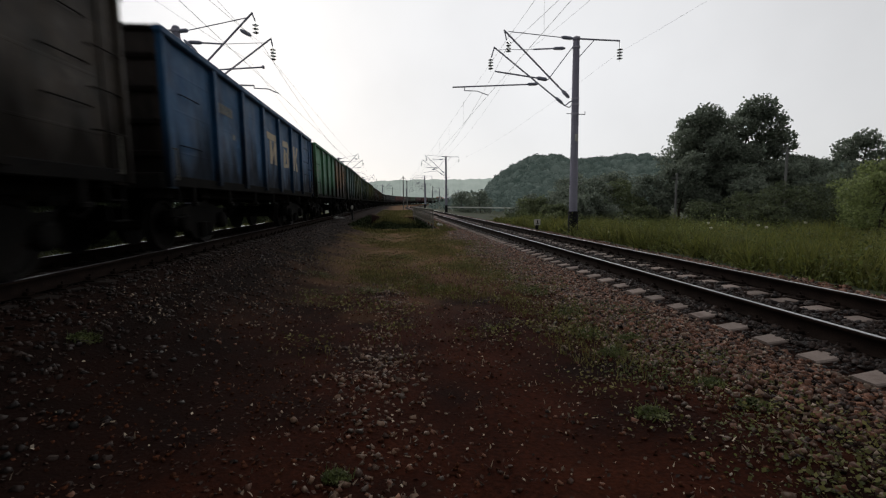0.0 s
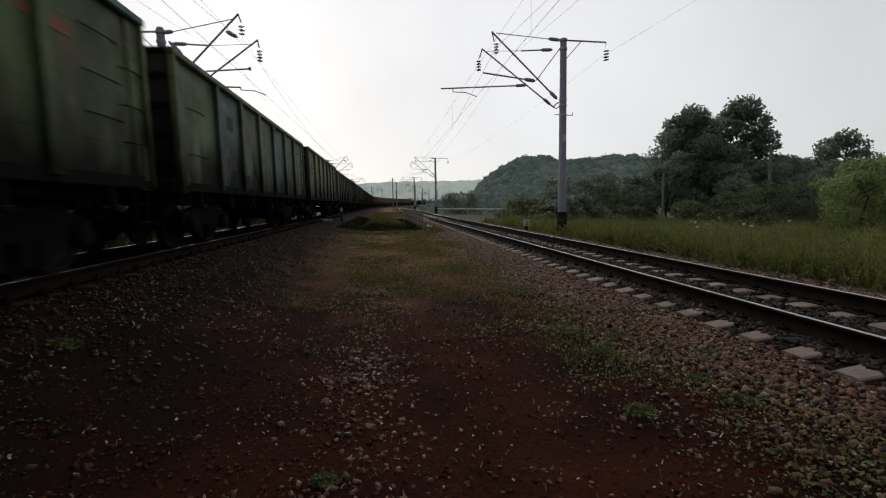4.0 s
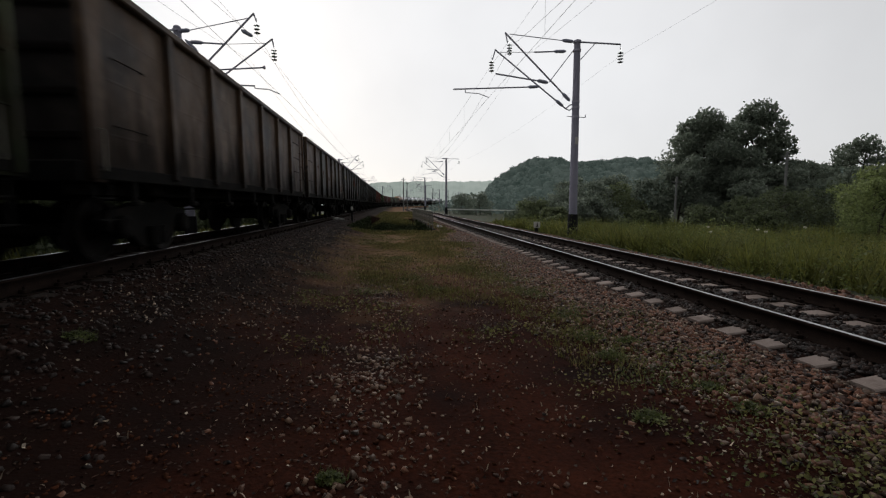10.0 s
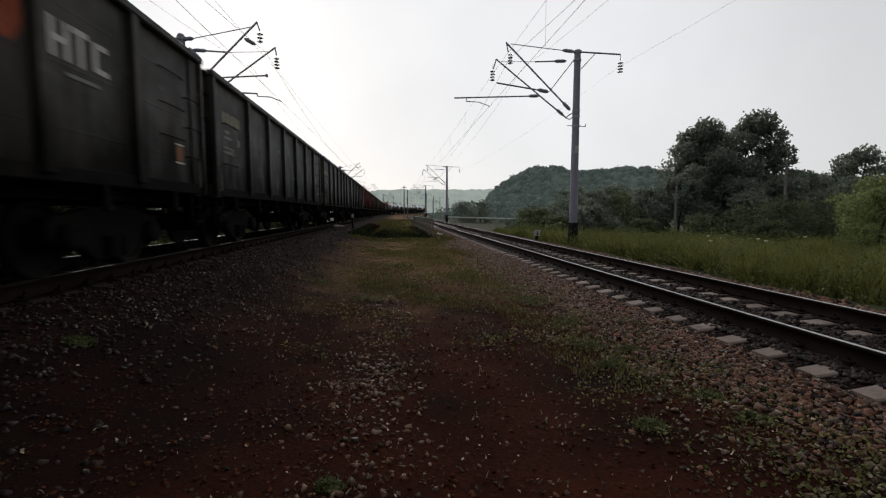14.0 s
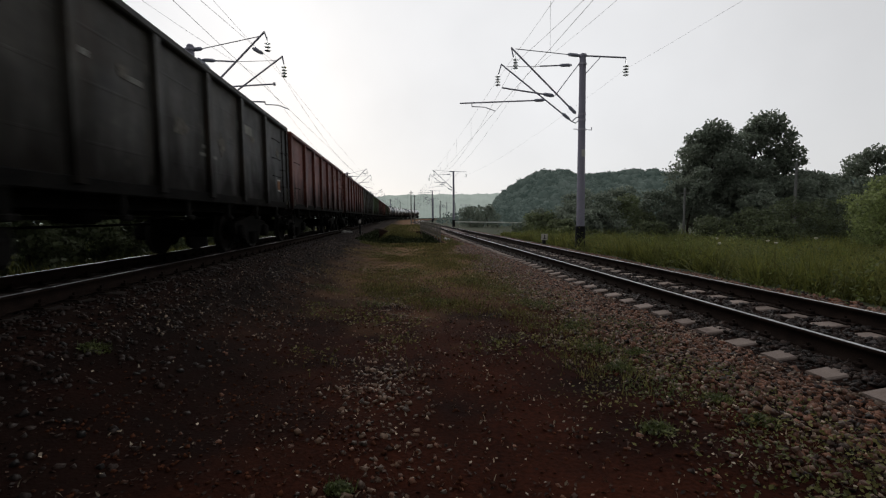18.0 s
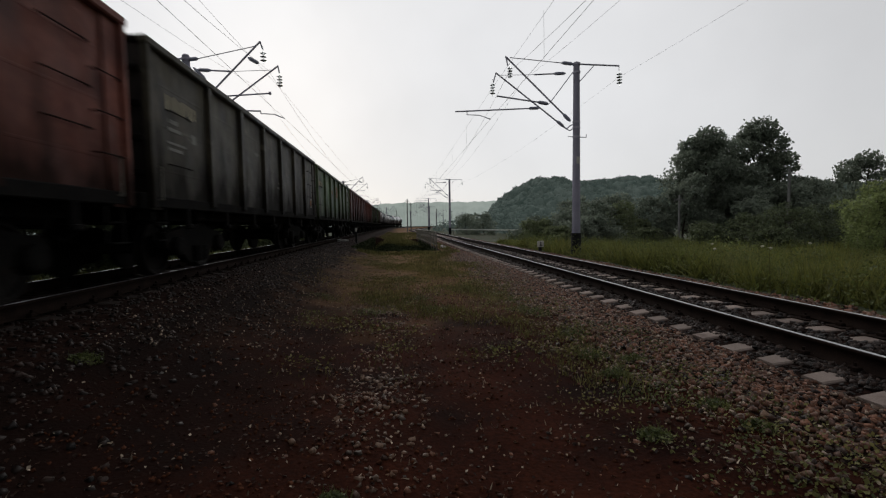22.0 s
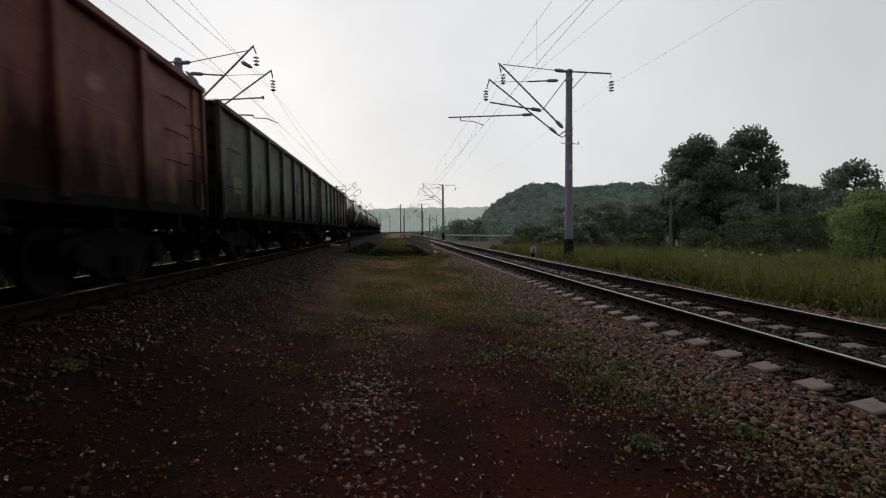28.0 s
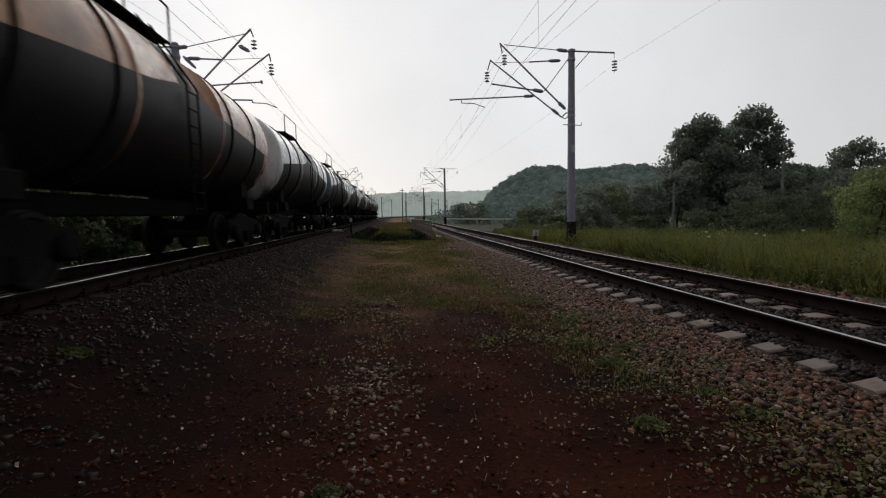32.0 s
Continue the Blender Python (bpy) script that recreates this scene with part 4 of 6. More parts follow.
M_TAN = shade("sun_bleached_orange_paint", (0.15, 0.082, 0.038), (0.30, 0.18, 0.09), 5, 22, 0.8, bump=0.15, spread=0.6)
PATCH_OR = [(1.68, 2.6, 0.26, 0.8, 0, M_TAN), (2.12, 2.55, 0.24, 0.72, 0, M_TAN), (1.88, 3.08, 0.72, 0.24, 0, M_TAN), (3.45, 2.85, 0.62, 0.62, 0, M_TAN), (3.36, 2.28, 0.44, 0.46, 0, M_TAN), (3.86, 2.5, 0.16, 0.6, 0, M_TAN),
            (5.3, 2.85, 0.3, 0.7, 0, M_TAN), (5.62, 2.55, 0.22, 0.9, 0, M_TAN), (2.0, 1.95, 0.5, 0.3, 0, M_DULLPATCH), (3.7, 1.95, 0.6, 0.22, 0, M_DULLPATCH)]
LIGHT_GREEN = shade("pale_green_patch_paint", (0.070, 0.095, 0.045), (0.115, 0.145, 0.070), 3, 20, 0.7, bump=0.1)
DULL_BROWN = shade("dull_brown_patch_paint", (0.03, 0.022, 0.014), (0.045, 0.034, 0.022), 3, 20, 0.7, bump=0.1)


def patches(seed, n):
    """Squares of fresher paint over old lettering."""
    rng = random.Random(seed)
    out = []
    for _ in range(n):
        c = rng.choice(PANEL_Y)
        out.append((c + rng.uniform(-0.35, 0.35), rng.uniform(1.7, 3.0), rng.uniform(0.25, 0.6), rng.uniform(0.12, 0.4), 0.0, rng.choice((LIGHT_GREEN, LIGHT_GREEN, DULL_BROWN))))
    out.sort(key=lambda q: q[0])
    kept = []
    for q in out:                      # none over another
        if all(abs(q[0] - k[0]) > (q[2] + k[2]) / 2 + 0.02 or abs(q[1] - k[1]) > (q[3] + k[3]) / 2 + 0.02 for k in kept):
            kept.append(q)
    return kept


def flaked(seed, n, paint_mat):
    """Ragged flakes of pale paint left from old lettering."""
    rng = random.Random(seed)
    out = []
    for i in range(n):
        y, z = PANEL_Y[(seed + 2 * i) % N_PANEL] + rng.uniform(-0.3, 0.3), rng.uniform(2.0, 3.1)
        w, h = rng.uniform(0.12, 0.36), rng.uniform(0.07, 0.26)
        k = 11
        out.append(([(y + w * math.cos(a * 2 * math.pi / k) * rng.uniform(0.45, 1.1), z + h * math.sin(a * 2 * math.pi / k) * rng.uniform(0.4, 1.1)) for a in range(k)], paint_mat))
    return out


train = [
    (-1, lambda: gondola("sooty dark brown open goods wagon loaded with coal", P_SOOT, SMALL)),
    (0, lambda: gondola("faded blue open goods wagon with cream block shapes", P_BLUE, NUMBER_BLUE + emblem_blue())),
    (1, lambda: gondola("bright green open goods wagon with a rusty brown rear half", [P_GREEN] * 4 + [P_RUSTGREEN] * 3, SMALL + PATCH_OR)),
    (2, lambda: gondola("dark teal green open goods wagon with faint white marks", [P_TEAL] * 4 + [P_DKGREEN] * 3, SMALL + [(2.7, 2.6, 0.8, 0.1, 0, M_WHITE), (2.7, 2.4, 0.6, 0.07, 0, M_GREYMARK), (4.4, 2.9, 0.8, 0.16, 0, M_ORANGE)], longer=0.15, taller=0.07)),
    (3, lambda: gondola("dark green open goods wagon with grime patches", [P_DKGREEN, P_TEAL, P_DKGREEN, P_DKGREEN, P_TEAL, P_DKGREEN, P_DKGREEN], patches(3, 9))),
    (4, lambda: gondola("olive green open goods wagon with patched panels", [P_DKGREEN, P_OLIVE, P_OLIVE, P_OLIVE, P_RUSTGREEN, P_OLIVE, P_OLIVE], patches(4, 14), longer=0.05, taller=0.08)),
    (5, lambda: gondola("dark green and brown open goods wagon with orange patches", [P_DKGREEN, P_DKGREEN, P_GREYBROWN, P_DKGREEN, P_GREYBROWN, P_GREYBROWN, P_BROWN], [(-5.35, 2.45, 0.9, 0.8, 0, LIGHT_GREEN), (-5.1, 1.85, 0.5, 0.16, 0, LIGHT_GREEN), (1.75, 2.45, 0.5, 0.5, 0, LIGHT_GREEN), (-1.9, 2.75, 0.35, 0.5, 0, M_ORANGE), (-1.45, 2.8, 0.3, 0.42, 0, M_ORANGE), (-3.4, 2.2, 1.1, 0.9, 0, LIGHT_GREEN), (-1.7, 2.05, 0.9, 0.5, 0, LIGHT_GREEN), (0.1, 2.0, 0.7, 0.8, 0, LIGHT_GREEN)], taller=-0.05)),
    (6, lambda: gondola("grimy dark olive open goods wagon with rusty panels", [P_GREYBROWN, P_GREYBROWN, P_GREYBROWN, P_GREYBROWN, P_GREYBROWN, P_BROWN, P_DKGREEN], patches(6, 8))),
    (7, lambda: gondola("grimy dark brown open goods wagon", P_BROWN, [(4.6, 3.05, 0.14, 0.16, 0, M_WHITE)])),
    (8, lambda: gondola("dark brown open goods wagon with rust blotches", [P_BROWN, P_BROWN, P_GREYBROWN, P_BROWN, P_BROWN, P_GREYBROWN, P_BROWN], BADGE + flaked(9, 5, M_RUSTFLAKE), longer=0.25, taller=-0.03)),
    (9, lambda: gondola("worn black open goods wagon with orange and white emblem", P_BLACK, [(q[0] + 0.4, q[1] - 0.05, *q[2:]) for q in NUMBER + SMALL] + MID + emblem_dark() + BADGE, longer=0.2, taller=0.02)),
]
train += [
    (10, lambda: gondola("worn black open goods wagon with pale stencil marks", P_BLACK, NUMBER + SMALL + MID + BADGE + flaked(10, 3, M_FLAKE), longer=0.35, taller=-0.02)),
    (11, lambda: gondola("worn black open goods wagon with pale stencil marks", P_BLACK, NUMBER + SMALL + MID + [(2.9, 2.9, 0.9, 0.2, 0, M_GREYMARK)] + BADGE + flaked(11, 4, M_FLAKE), longer=0.35)),
    (12, lambda: gondola("worn black open goods wagon with pale stencil marks", P_BLACK, NUMBER + SMALL + MID + [(2.9, 2.9, 0.9, 0.2, 0, M_GREYMARK)] + BADGE + flaked(12, 7, M_FLAKE), longer=0.35, taller=0.02)),
    (13, lambda: gondola("red-brown open goods wagon with faded paint", P_RED, [(2.75, 3.15, 0.5, 0.26, 0, M_DULLPATCH), (3.5, 3.0, 0.3, 0.16, 0, M_DULLPATCH), (2.9, 2.45, 0.5, 0.05, 0, M_GREYMARK)], longer=0.1)),
    (14, lambda: gondola("red-brown open goods wagon with a pale ring emblem", P_RED, emblem_ring() + [(-5.35, 2.95, 0.45, 0.1, 0, M_DULLPATCH), (-5.25, 2.45, 0.42, 0.5, 0, M_DULLPATCH), (-5.45, 1.75, 0.3, 0.2, 0, M_DULLPATCH)], longer=0.15)),
    (15, lambda: gondola("dark grey-brown open goods wagon with pale stencil marks", P_GREYBROWN, NUMBER + SMALL + MID + BADGE, longer=0.3)),
    (16, lambda: gondola("dull green open goods wagon with faded beige patches", [P_MIDGREEN] * 4 + [P_DKGREEN, P_MIDGREEN, P_DKGREEN], NUMBER + [(-0.05, 2.82, 1.15, 0.66, 0, M_DULLPATCH), (-1.75, 2.72, 0.7, 0.2, 0, M_DULLPATCH), (1.7, 2.5, 0.5, 0.12, 0, LIGHT_GREEN)] + flaked(16, 3, M_FLAKE), longer=0.25, taller=-0.02)),
    (17, lambda: gondola("dark red-brown open goods wagon", P_DKRED, SMALL, longer=0.2)),
    (18, lambda: gondola("red-brown open goods wagon with worn paint", P_RED, MID, longer=0.2)),
    (19, lambda: gondola("dark olive brown open goods wagon", [P_GREYBROWN, P_DKGREEN, P_GREYBROWN, P_DKGREEN, P_GREYBROWN, P_GREYBROWN, P_GREYBROWN], patches(9, 6), longer=0.2)),
    (20, lambda: gondola("green open goods wagon with a brown rear half", [P_MIDGREEN, P_MIDGREEN, P_DKGREEN, P_BROWN, P_BROWN, P_GREYBROWN, P_BROWN], SMALL, longer=0.2)),
]
wagons = []                           # wagon, its middle along the line at the start
FRONT = 7.83
VIEW_SHIFT = {4: 0.45, 5: 0.3, 6: 0.1, 7: 0.05, 8: -0.05, 9: 0.0, 10: -0.1, 11: 0.05, 12: 0.4, 13: 0.2, 14: 0.3, 15: 0.1, 16: 0.05, 17: 0.1, 18: 0.1, 19: 0.1, 20: 0.1}   # shifts along the line, fitted to the camera's view
for k, make in train:
    wagons.append((make(), FRONT + k * PITCH + HALF_L + VIEW_SHIFT.get(k, 0.0)))
TANK_START, TANK_L = FRONT + 21 * PITCH - 0.58, 12.02
for k in range(9):
    words, p = ("rusty tan tank wagon with dark straps", P_TAN) if k == 0 else ("dark blue-grey tank wagon with glossy top", P_TANKBLUE) if k in (2, 6) else ("pale grey tank wagon with shade painted black on its belly", P_TANKPALE)
    wagons.append((tank(words, p), TANK_START + (k + 0.5) * TANK_L))

# ---- catenary masts ----
def chain(bm, points, r, n=7):
    for a, b in zip(points, points[1:]):
        rod(bm, a, b, r, n)
    return bm


def bead(bm, a, b, r):
    """A fat insulator between two points."""
    a, b = Vector(a), Vector(b)
    d = (b - a)
    rod(bm, a, a + d * 0.2, r * 0.45, 8, r)
    rod(bm, a + d * 0.2, a + d * 0.8, r, 10)
    rod(bm, a + d * 0.8, b, r, 8, r * 0.45)
    return bm


def plates(bm, top, n=4, r=0.125, gap=0.13):
    """A hanging string of glass plates."""
    x, y, z = top
    for i in range(n):
        zz = z - i * gap
        rod(bm, (x, y, zz), (x, y, zz - 0.05), 0.035, 8, r)
        rod(bm, (x, y, zz - 0.05), (x, y, zz - 0.075), r, 10, r * 0.7)
    rod(bm, (x, y, z + 0.25), (x, y, z - n * gap - 0.05), 0.015, 6)
    return bm


def mast(side, height, label, far=False):
    """A concrete mast with two slanting brackets towards the track and an arm away from it. side: 1 brackets to the left."""
    f = -side                                    # towards the track
    root = tagged(new("catenary_mast"), label, "catenary mast", "catenary masts")
    bm = bmesh.new()
    lathe(bm, [(-0.6, 0.205), (2.0, 0.195), (height - 0.25, 0.152), (height - 0.02, 0.15), (height + 0.04, 0.11)], "Z", 20)
    part("pole", bm, M_MAST, root)
    bm = bmesh.new()
    lathe(bm, [(-0.6, 0.25), (0.98, 0.24), (1.0, 0.20)], "Z", 20)
    part("foot_sleeve", bm, M_MASTFOOT, root, "black tarred foot of the mast")
    t = lambda du, z: (f * du, 0, z)
    if side > 0:
        steel = [
            ("upper_bracket", [t(0.3, 6.45), t(3.52, 9.5)], 0.042), ("lower_bracket", [t(0.5, 6.08), t(4.0, 8.72)], 0.036),
            ("upper_tie_rod", [t(0.75, 9.24), t(3.3, 9.44)], 0.02), ("lower_tie_rod", [t(1.15, 8.72), t(2.1, 8.66)], 0.035), ("thin_tie_rod", [t(2.1, 8.66), t(3.75, 8.60)], 0.012),
        ]
        steel += [
            ("strut", [t(0.15, 8.85), t(1.35, 7.3)], 0.022), ("fixing_rod", [t(1.9, 7.35), t(3.95, 7.62)], 0.038), ("registration_tube", [t(2.35, 7.05), t(5.97, 6.86)], 0.034),
            ("registration_arm", [t(5.4, 6.88), t(5.4, 6.72), t(4.78, 6.70), t(4.26, 6.52)], 0.02), ("upper_hanger", [t(3.5, 9.48), t(3.4, 9.05)], 0.03), ("lower_hanger", [t(3.98, 8.7), t(4.12, 8.25)], 0.03),
            ("link_rod", [t(0.15, 6.3), t(0.3, 6.25), t(0.5, 6.08)], 0.03), ("lower_link", [t(0.15, 6.12), t(0.32, 6.0), t(0.5, 6.08)], 0.025), ("outer_arm", [t(-0.1, 9.2), t(-2.16, 9.16)], 0.04), ("outer_brace", [t(-0.15, 8.36), t(-0.9, 9.17)], 0.02),
            ("outer_hook", [t(-2.16, 9.16), t(-2.16, 8.9)], 0.015), ("step_bracket", [t(0.42, 5.72), t(-0.5, 5.68), t(-0.5, 5.82)], 0.018), ("cable_conduit", [(0.0, 0.24, 0.9), (0.0, 0.2, 5.6)], 0.022)]
        beads = ((t(0.17, 9.2), t(0.75, 9.25), 0.085), (t(0.55, 8.75), t(1.15, 8.72), 0.08), (t(1.4, 7.28), t(1.95, 7.36), 0.09), (t(1.85, 7.08), t(2.4, 7.05), 0.075), (t(0.3, 6.45), t(0.68, 6.81), 0.085), (t(0.62, 6.18), t(1.0, 6.47), 0.075))
        strings, rings = ((3.3, 8.98, 4, 0.125, 0.13), (4.15, 8.18, 4, 0.125, 0.13), (-2.18, 8.8, 4, 0.14, 0.14)), (9.2, 8.8, 6.42, 6.15, 5.7)
    else:
        steel = [
            ("upper_bracket", [t(0.25, 6.62), t(3.15, 9.57)], 0.042), ("lower_bracket", [t(0.45, 6.0), t(3.87, 8.53)], 0.036),
            ("upper_tie_rod", [t(0.5, 8.81), t(2.93, 9.36)], 0.02), ("lower_tie_rod", [t(1.02, 8.31), t(1.9, 8.27)], 0.035), ("thin_tie_rod", [t(1.9, 8.27), t(3.57, 8.34)], 0.012),
        ]
        steel += [
            ("fixing_rod", [t(1.4, 7.2), t(3.45, 7.33)], 0.034), ("rod_end", [t(3.42, 7.33), t(3.5, 7.335)], 0.075), ("registration_tube", [t(1.6, 6.6), t(3.03, 6.56)], 0.034),
            ("registration_arm", [t(3.02, 6.56), t(3.03, 6.45), t(3.59, 6.42), t(4.05, 6.23)], 0.022), ("upper_hanger", [t(3.13, 9.55), t(3.24, 9.22)], 0.03), ("lower_hanger", [t(3.85, 8.5), t(3.9, 8.2)], 0.03),
            ("link_rod", [t(0.15, 6.4), t(0.25, 6.62)], 0.03), ("lower_link", [t(0.15, 6.05), t(0.45, 6.0)], 0.025), ("outer_arm", [t(-0.1, 8.8), t(-2.0, 8.76)], 0.04), ("outer_brace", [t(-0.15, 8.0), t(-0.9, 8.77)], 0.02),
            ("outer_hook", [t(-2.0, 8.76), t(-2.0, 8.5)], 0.015), ("step_bracket", [t(0.42, 5.72), t(-0.5, 5.68), t(-0.5, 5.82)], 0.018), ("cable_conduit", [(0.0, 0.24, 0.9), (0.0, 0.2, 5.6)], 0.022)]
        beads = ((t(0.12, 8.77), t(0.5, 8.81), 0.085), (t(0.45, 8.33), t(1.02, 8.31), 0.08), (t(0.3, 8.42), t(0.78, 7.92), 0.07), (t(2.6, 8.86), t(3.04, 8.62), 0.085), (t(0.25, 6.62), t(0.6, 6.98), 0.085), (t(0.6, 6.1), t(1.0, 6.4), 0.075))
        strings, rings = ((3.24, 9.1, 3, 0.135, 0.15), (3.9, 8.1, 4, 0.125, 0.13), (-2.02, 8.4, 4, 0.14, 0.14)), (8.78, 8.4, 6.42, 6.08, 5.7)
    if far and side > 0:                         # shorter registration, of the pull-off kind
        short = {"registration_tube": [t(1.6, 6.78), t(3.0, 6.74)], "registration_arm": [t(2.95, 6.74), t(2.98, 6.62), t(3.6, 6.6), t(4.12, 6.42)], "fixing_rod": [t(1.5, 7.3), t(3.3, 7.42)]}
        steel = [(name, short.get(name, pts), r) for name, pts, r in steel]
    for name, pts, r in steel:
        part(name, chain(bmesh.new(), pts, r), M_STEEL, root)
    for a, b, r in beads:
        part("insulator", bead(bmesh.new(), a, b, r), M_CERAMIC, root, "grey ribbed insulator")
    for du, z, n, r, gap in strings:
        part("insulator_string", plates(bmesh.new(), t(du, z), n, r, gap), M_GLASS, root, "string of glass insulator plates")
    for z in rings:
        part("clamp_ring", lathe(bmesh.new(), [(z - 0.05, 0.185), (z + 0.05, 0.185)], "Z", 16), M_STEEL, root)
    bm = bmesh.new()
    box(bm, 0.02, -0.19, 4.55, 0.16, 0.02, 0.34)
    part("mast_plate", bm, M_WHITE, root, "small pale plate")
    return root


MAST_S = [21.8 + 56.0 * k for k in range(-1, 7)]
for side, u, z, height, ds, words in ((1, 8.74, 0.0, 9.25, 0.0, "grey concrete catenary mast beside the empty track"), (-1, -8.9, 0.12, 8.93, -0.8, "grey concrete catenary mast behind the train")):
    near = far = None
    for s in MAST_S:
        p, h = along(s + ds, u, z)
        m = pose(p.x, p.y, p.z, 0, 0.4 * side, h)
        if s < 30 and near is None:
            near = mast(side, height, words)
            near.matrix_basis = m
        elif s < 30:
            copy_thing(near, m)
        elif far is None:
            far = mast(side, height, words, True)
            far.matrix_basis = m
        else:
            copy_thing(far, m)


def wire(name, u, z, sag, r, label):
    bm = bmesh.new()
    prev = None
    for a, b in zip(MAST_S, MAST_S[1:]):
        for i in range(17):
            q = i / 16
            p = along(a + (b - a) * q, u, z - sag * 4 * q * (1 - q))[0]
            if prev is not None and (p - prev).length > 0.01:
                rod(bm, prev, p, r, 5)
            prev = p
    ob = part(name, bm, M_WIRE)
    return tagged(ob, label, "overhead wire", "overhead wires")


for u, z, sag, r, words in ((5.47, 8.8, 1.8, 0.0065, "messenger wire over the empty track"), (4.67, 8.08, 0.15, 0.0045, "second messenger wire over the empty track"), (4.46, 6.5, 0.04, 0.006, "contact wire over the empty track"), (6.1, 8.35, 1.5, 0.004, "stay wire over the empty track"), (10.93, 8.58, 0.6, 0.0035, "feeder wire beside the empty track"),
                                 (-5.72, 8.72, 1.7, 0.0065, "messenger wire over the train"), (-5.06, 7.72, 0.3, 0.0045, "second messenger wire over the train"), (-4.83, 6.31, 0.04, 0.006, "contact wire over the train"), (-6.3, 8.0, 1.8, 0.004, "stay wire over the train")):
    wire("overhead_wire", u, z, sag, r, "thin " + words)


def drop_wires(u, z_top, sag, z_low, label):
    bm = bmesh.new()
    for a, b in zip(MAST_S, MAST_S[1:]):
        for i in range(1, 7):
            q = i / 7
            rod(bm, along(a + (b - a) * q, u, z_low)[0], along(a + (b - a) * q, u, z_top - sag * 4 * q * (1 - q))[0], 0.004, 4)
    tagged(part("dropper_wires", bm, M_WIRE), label, "overhead wire", "overhead wires", "stuff")


drop_wires(4.56, 8.05, 0.15, 6.5, "thin dropper wires between contact and messenger wire")

# ---- hollow with railing, markers, barrier ----
def railing():
    root = tagged(new("railing"), "grey steel railing with upright bars beside a hollow", "fence")
    a, b = Vector((2.45, 29.8, 0.0)), Vector((1.95, 50.0, 0.0))
    n = 10
    for z, r in ((1.08, 0.03), (0.2, 0.02), (0.65, 0.018)):
        part("rail_bar", rod(bmesh.new(), a + Vector((0, 0, z)), b + Vector((0, 0, z)), r, 8), M_FENCE, root)
    for i in range(n + 1):
        p = a.lerp(b, i / n)
        put("post", "rail_post", lambda bm: box(bm, 0, 0, 0.25, 0.07, 0.07, 1.7, bevel=0.008), M_FENCE, root, pose(p.x, p.y, 0))
    for i in range(n * 6):
        if i % 6:
            p = a.lerp(b, i / (n * 6))
            put("bar", "rail_bar_upright", lambda bm: rod(bm, (0, 0, 0.2), (0, 0, 1.06), 0.011, 6), M_FENCE, root, pose(p.x, p.y, 0))


railing()


def rubble(u, s, n, seed):
    rng = random.Random(seed)
    for i in range(n):
        bm = bmesh.new()
        bmesh.ops.create_icosphere(bm, subdivisions=1, radius=1.0)
        for v in bm.verts:
            v.co *= rng.uniform(0.75, 1.15)
        x, y = u + rng.uniform(-0.5, 0.5), s + rng.uniform(-0.4, 0.4)
        ob = part("concrete_lump", bm, M_CONCRETE)
        ob.matrix_basis = pose(x, y, float(ground_z(x, y)) + 0.05, 0, 0, rng.uniform(0, 180)) @ Matrix.Diagonal((rng.uniform(0.16, 0.34), rng.uniform(0.1, 0.2), rng.uniform(0.09, 0.16), 1))
        tagged(ob, "pale lump of broken concrete beside the hollow", "rubble", "lumps of broken concrete")


rubble(2.55, 29.2, 2, 3)
rubble(-3.65, 32.0, 3, 4)
rubble(11.9, 37.0, 2, 6)


def marker_post(u, s, z, words):
    root = tagged(new("marker_post"), words, "marker post")
    bm = bmesh.new()
    box(bm, 0, 0, 0.2, 0.16, 0.14, 0.9, bevel=0.015)
    part("post", bm, M_MASTFOOT, root)
    bm = bmesh.new()
    box(bm, 0, -0.085, 0.48, 0.36, 0.03, 0.34, bevel=0.008)
    part("plate", bm, M_WHITE, root, "small white plate")
    bm = bmesh.new()
    box(bm, 0.01, -0.104, 0.50, 0.05, 0.008, 0.2)
    box(bm, 0.01, -0.104, 0.40, 0.14, 0.008, 0.04)
    part("mark", bm, M_MASTFOOT, root, "black mark")
    root.matrix_basis = pose(u, s, z)


marker_post(7.95, 25.1, -0.14, "low black marker post with a small white plate")
limit = tagged(new("limit_post"), "low dark post with a white cap beside the train's track", "marker post")
limit.matrix_basis = pose(-3.0, 32.5, 0.42)
bm = bmesh.new()
box(bm, 0, 0, 0.3, 0.12, 0.12, 0.9, bevel=0.012)
part("post", bm, M_MASTFOOT, limit)
bm = bmesh.new()
box(bm, 0, 0, 0.88, 0.15, 0.15, 0.26, bevel=0.02)
part("cap", bm, M_WHITE, limit, "white painted cap")


def guard_rail():
    root = tagged(new("guard_rail"), "long pale galvanised guard rail on short posts", "guard rail")
    a, b = Vector((9.0, 81.0, 0.66)), Vector((22.2, 73.6, 0.30))
    d = (b - a)
    yaw = math.degrees(math.atan2(d.y, d.x))
    bm = bmesh.new()
    prism(bm, [(-0.03, -0.10), (0.03, -0.06), (-0.03, -0.015), (-0.03, 0.015), (0.03, 0.06), (-0.03, 0.10), (-0.05, 0.10), (-0.05, -0.10)], 0, d.length)
    ob = part("beam", bm, M_GREYRAIL, root)
    ob.matrix_basis = pose(*a, 0, math.degrees(-math.asin(d.z / d.length)), yaw)
    for i in range(6):
        p = a.lerp(b, (i + 0.3) / 6)
        put("post", "guard_post", lambda bm: box(bm, 0, 0, -0.5, 0.1, 0.12, 1.3, bevel=0.01), M_FENCE, root, pose(p.x, p.y + 0.1, p.z))


guard_rail()


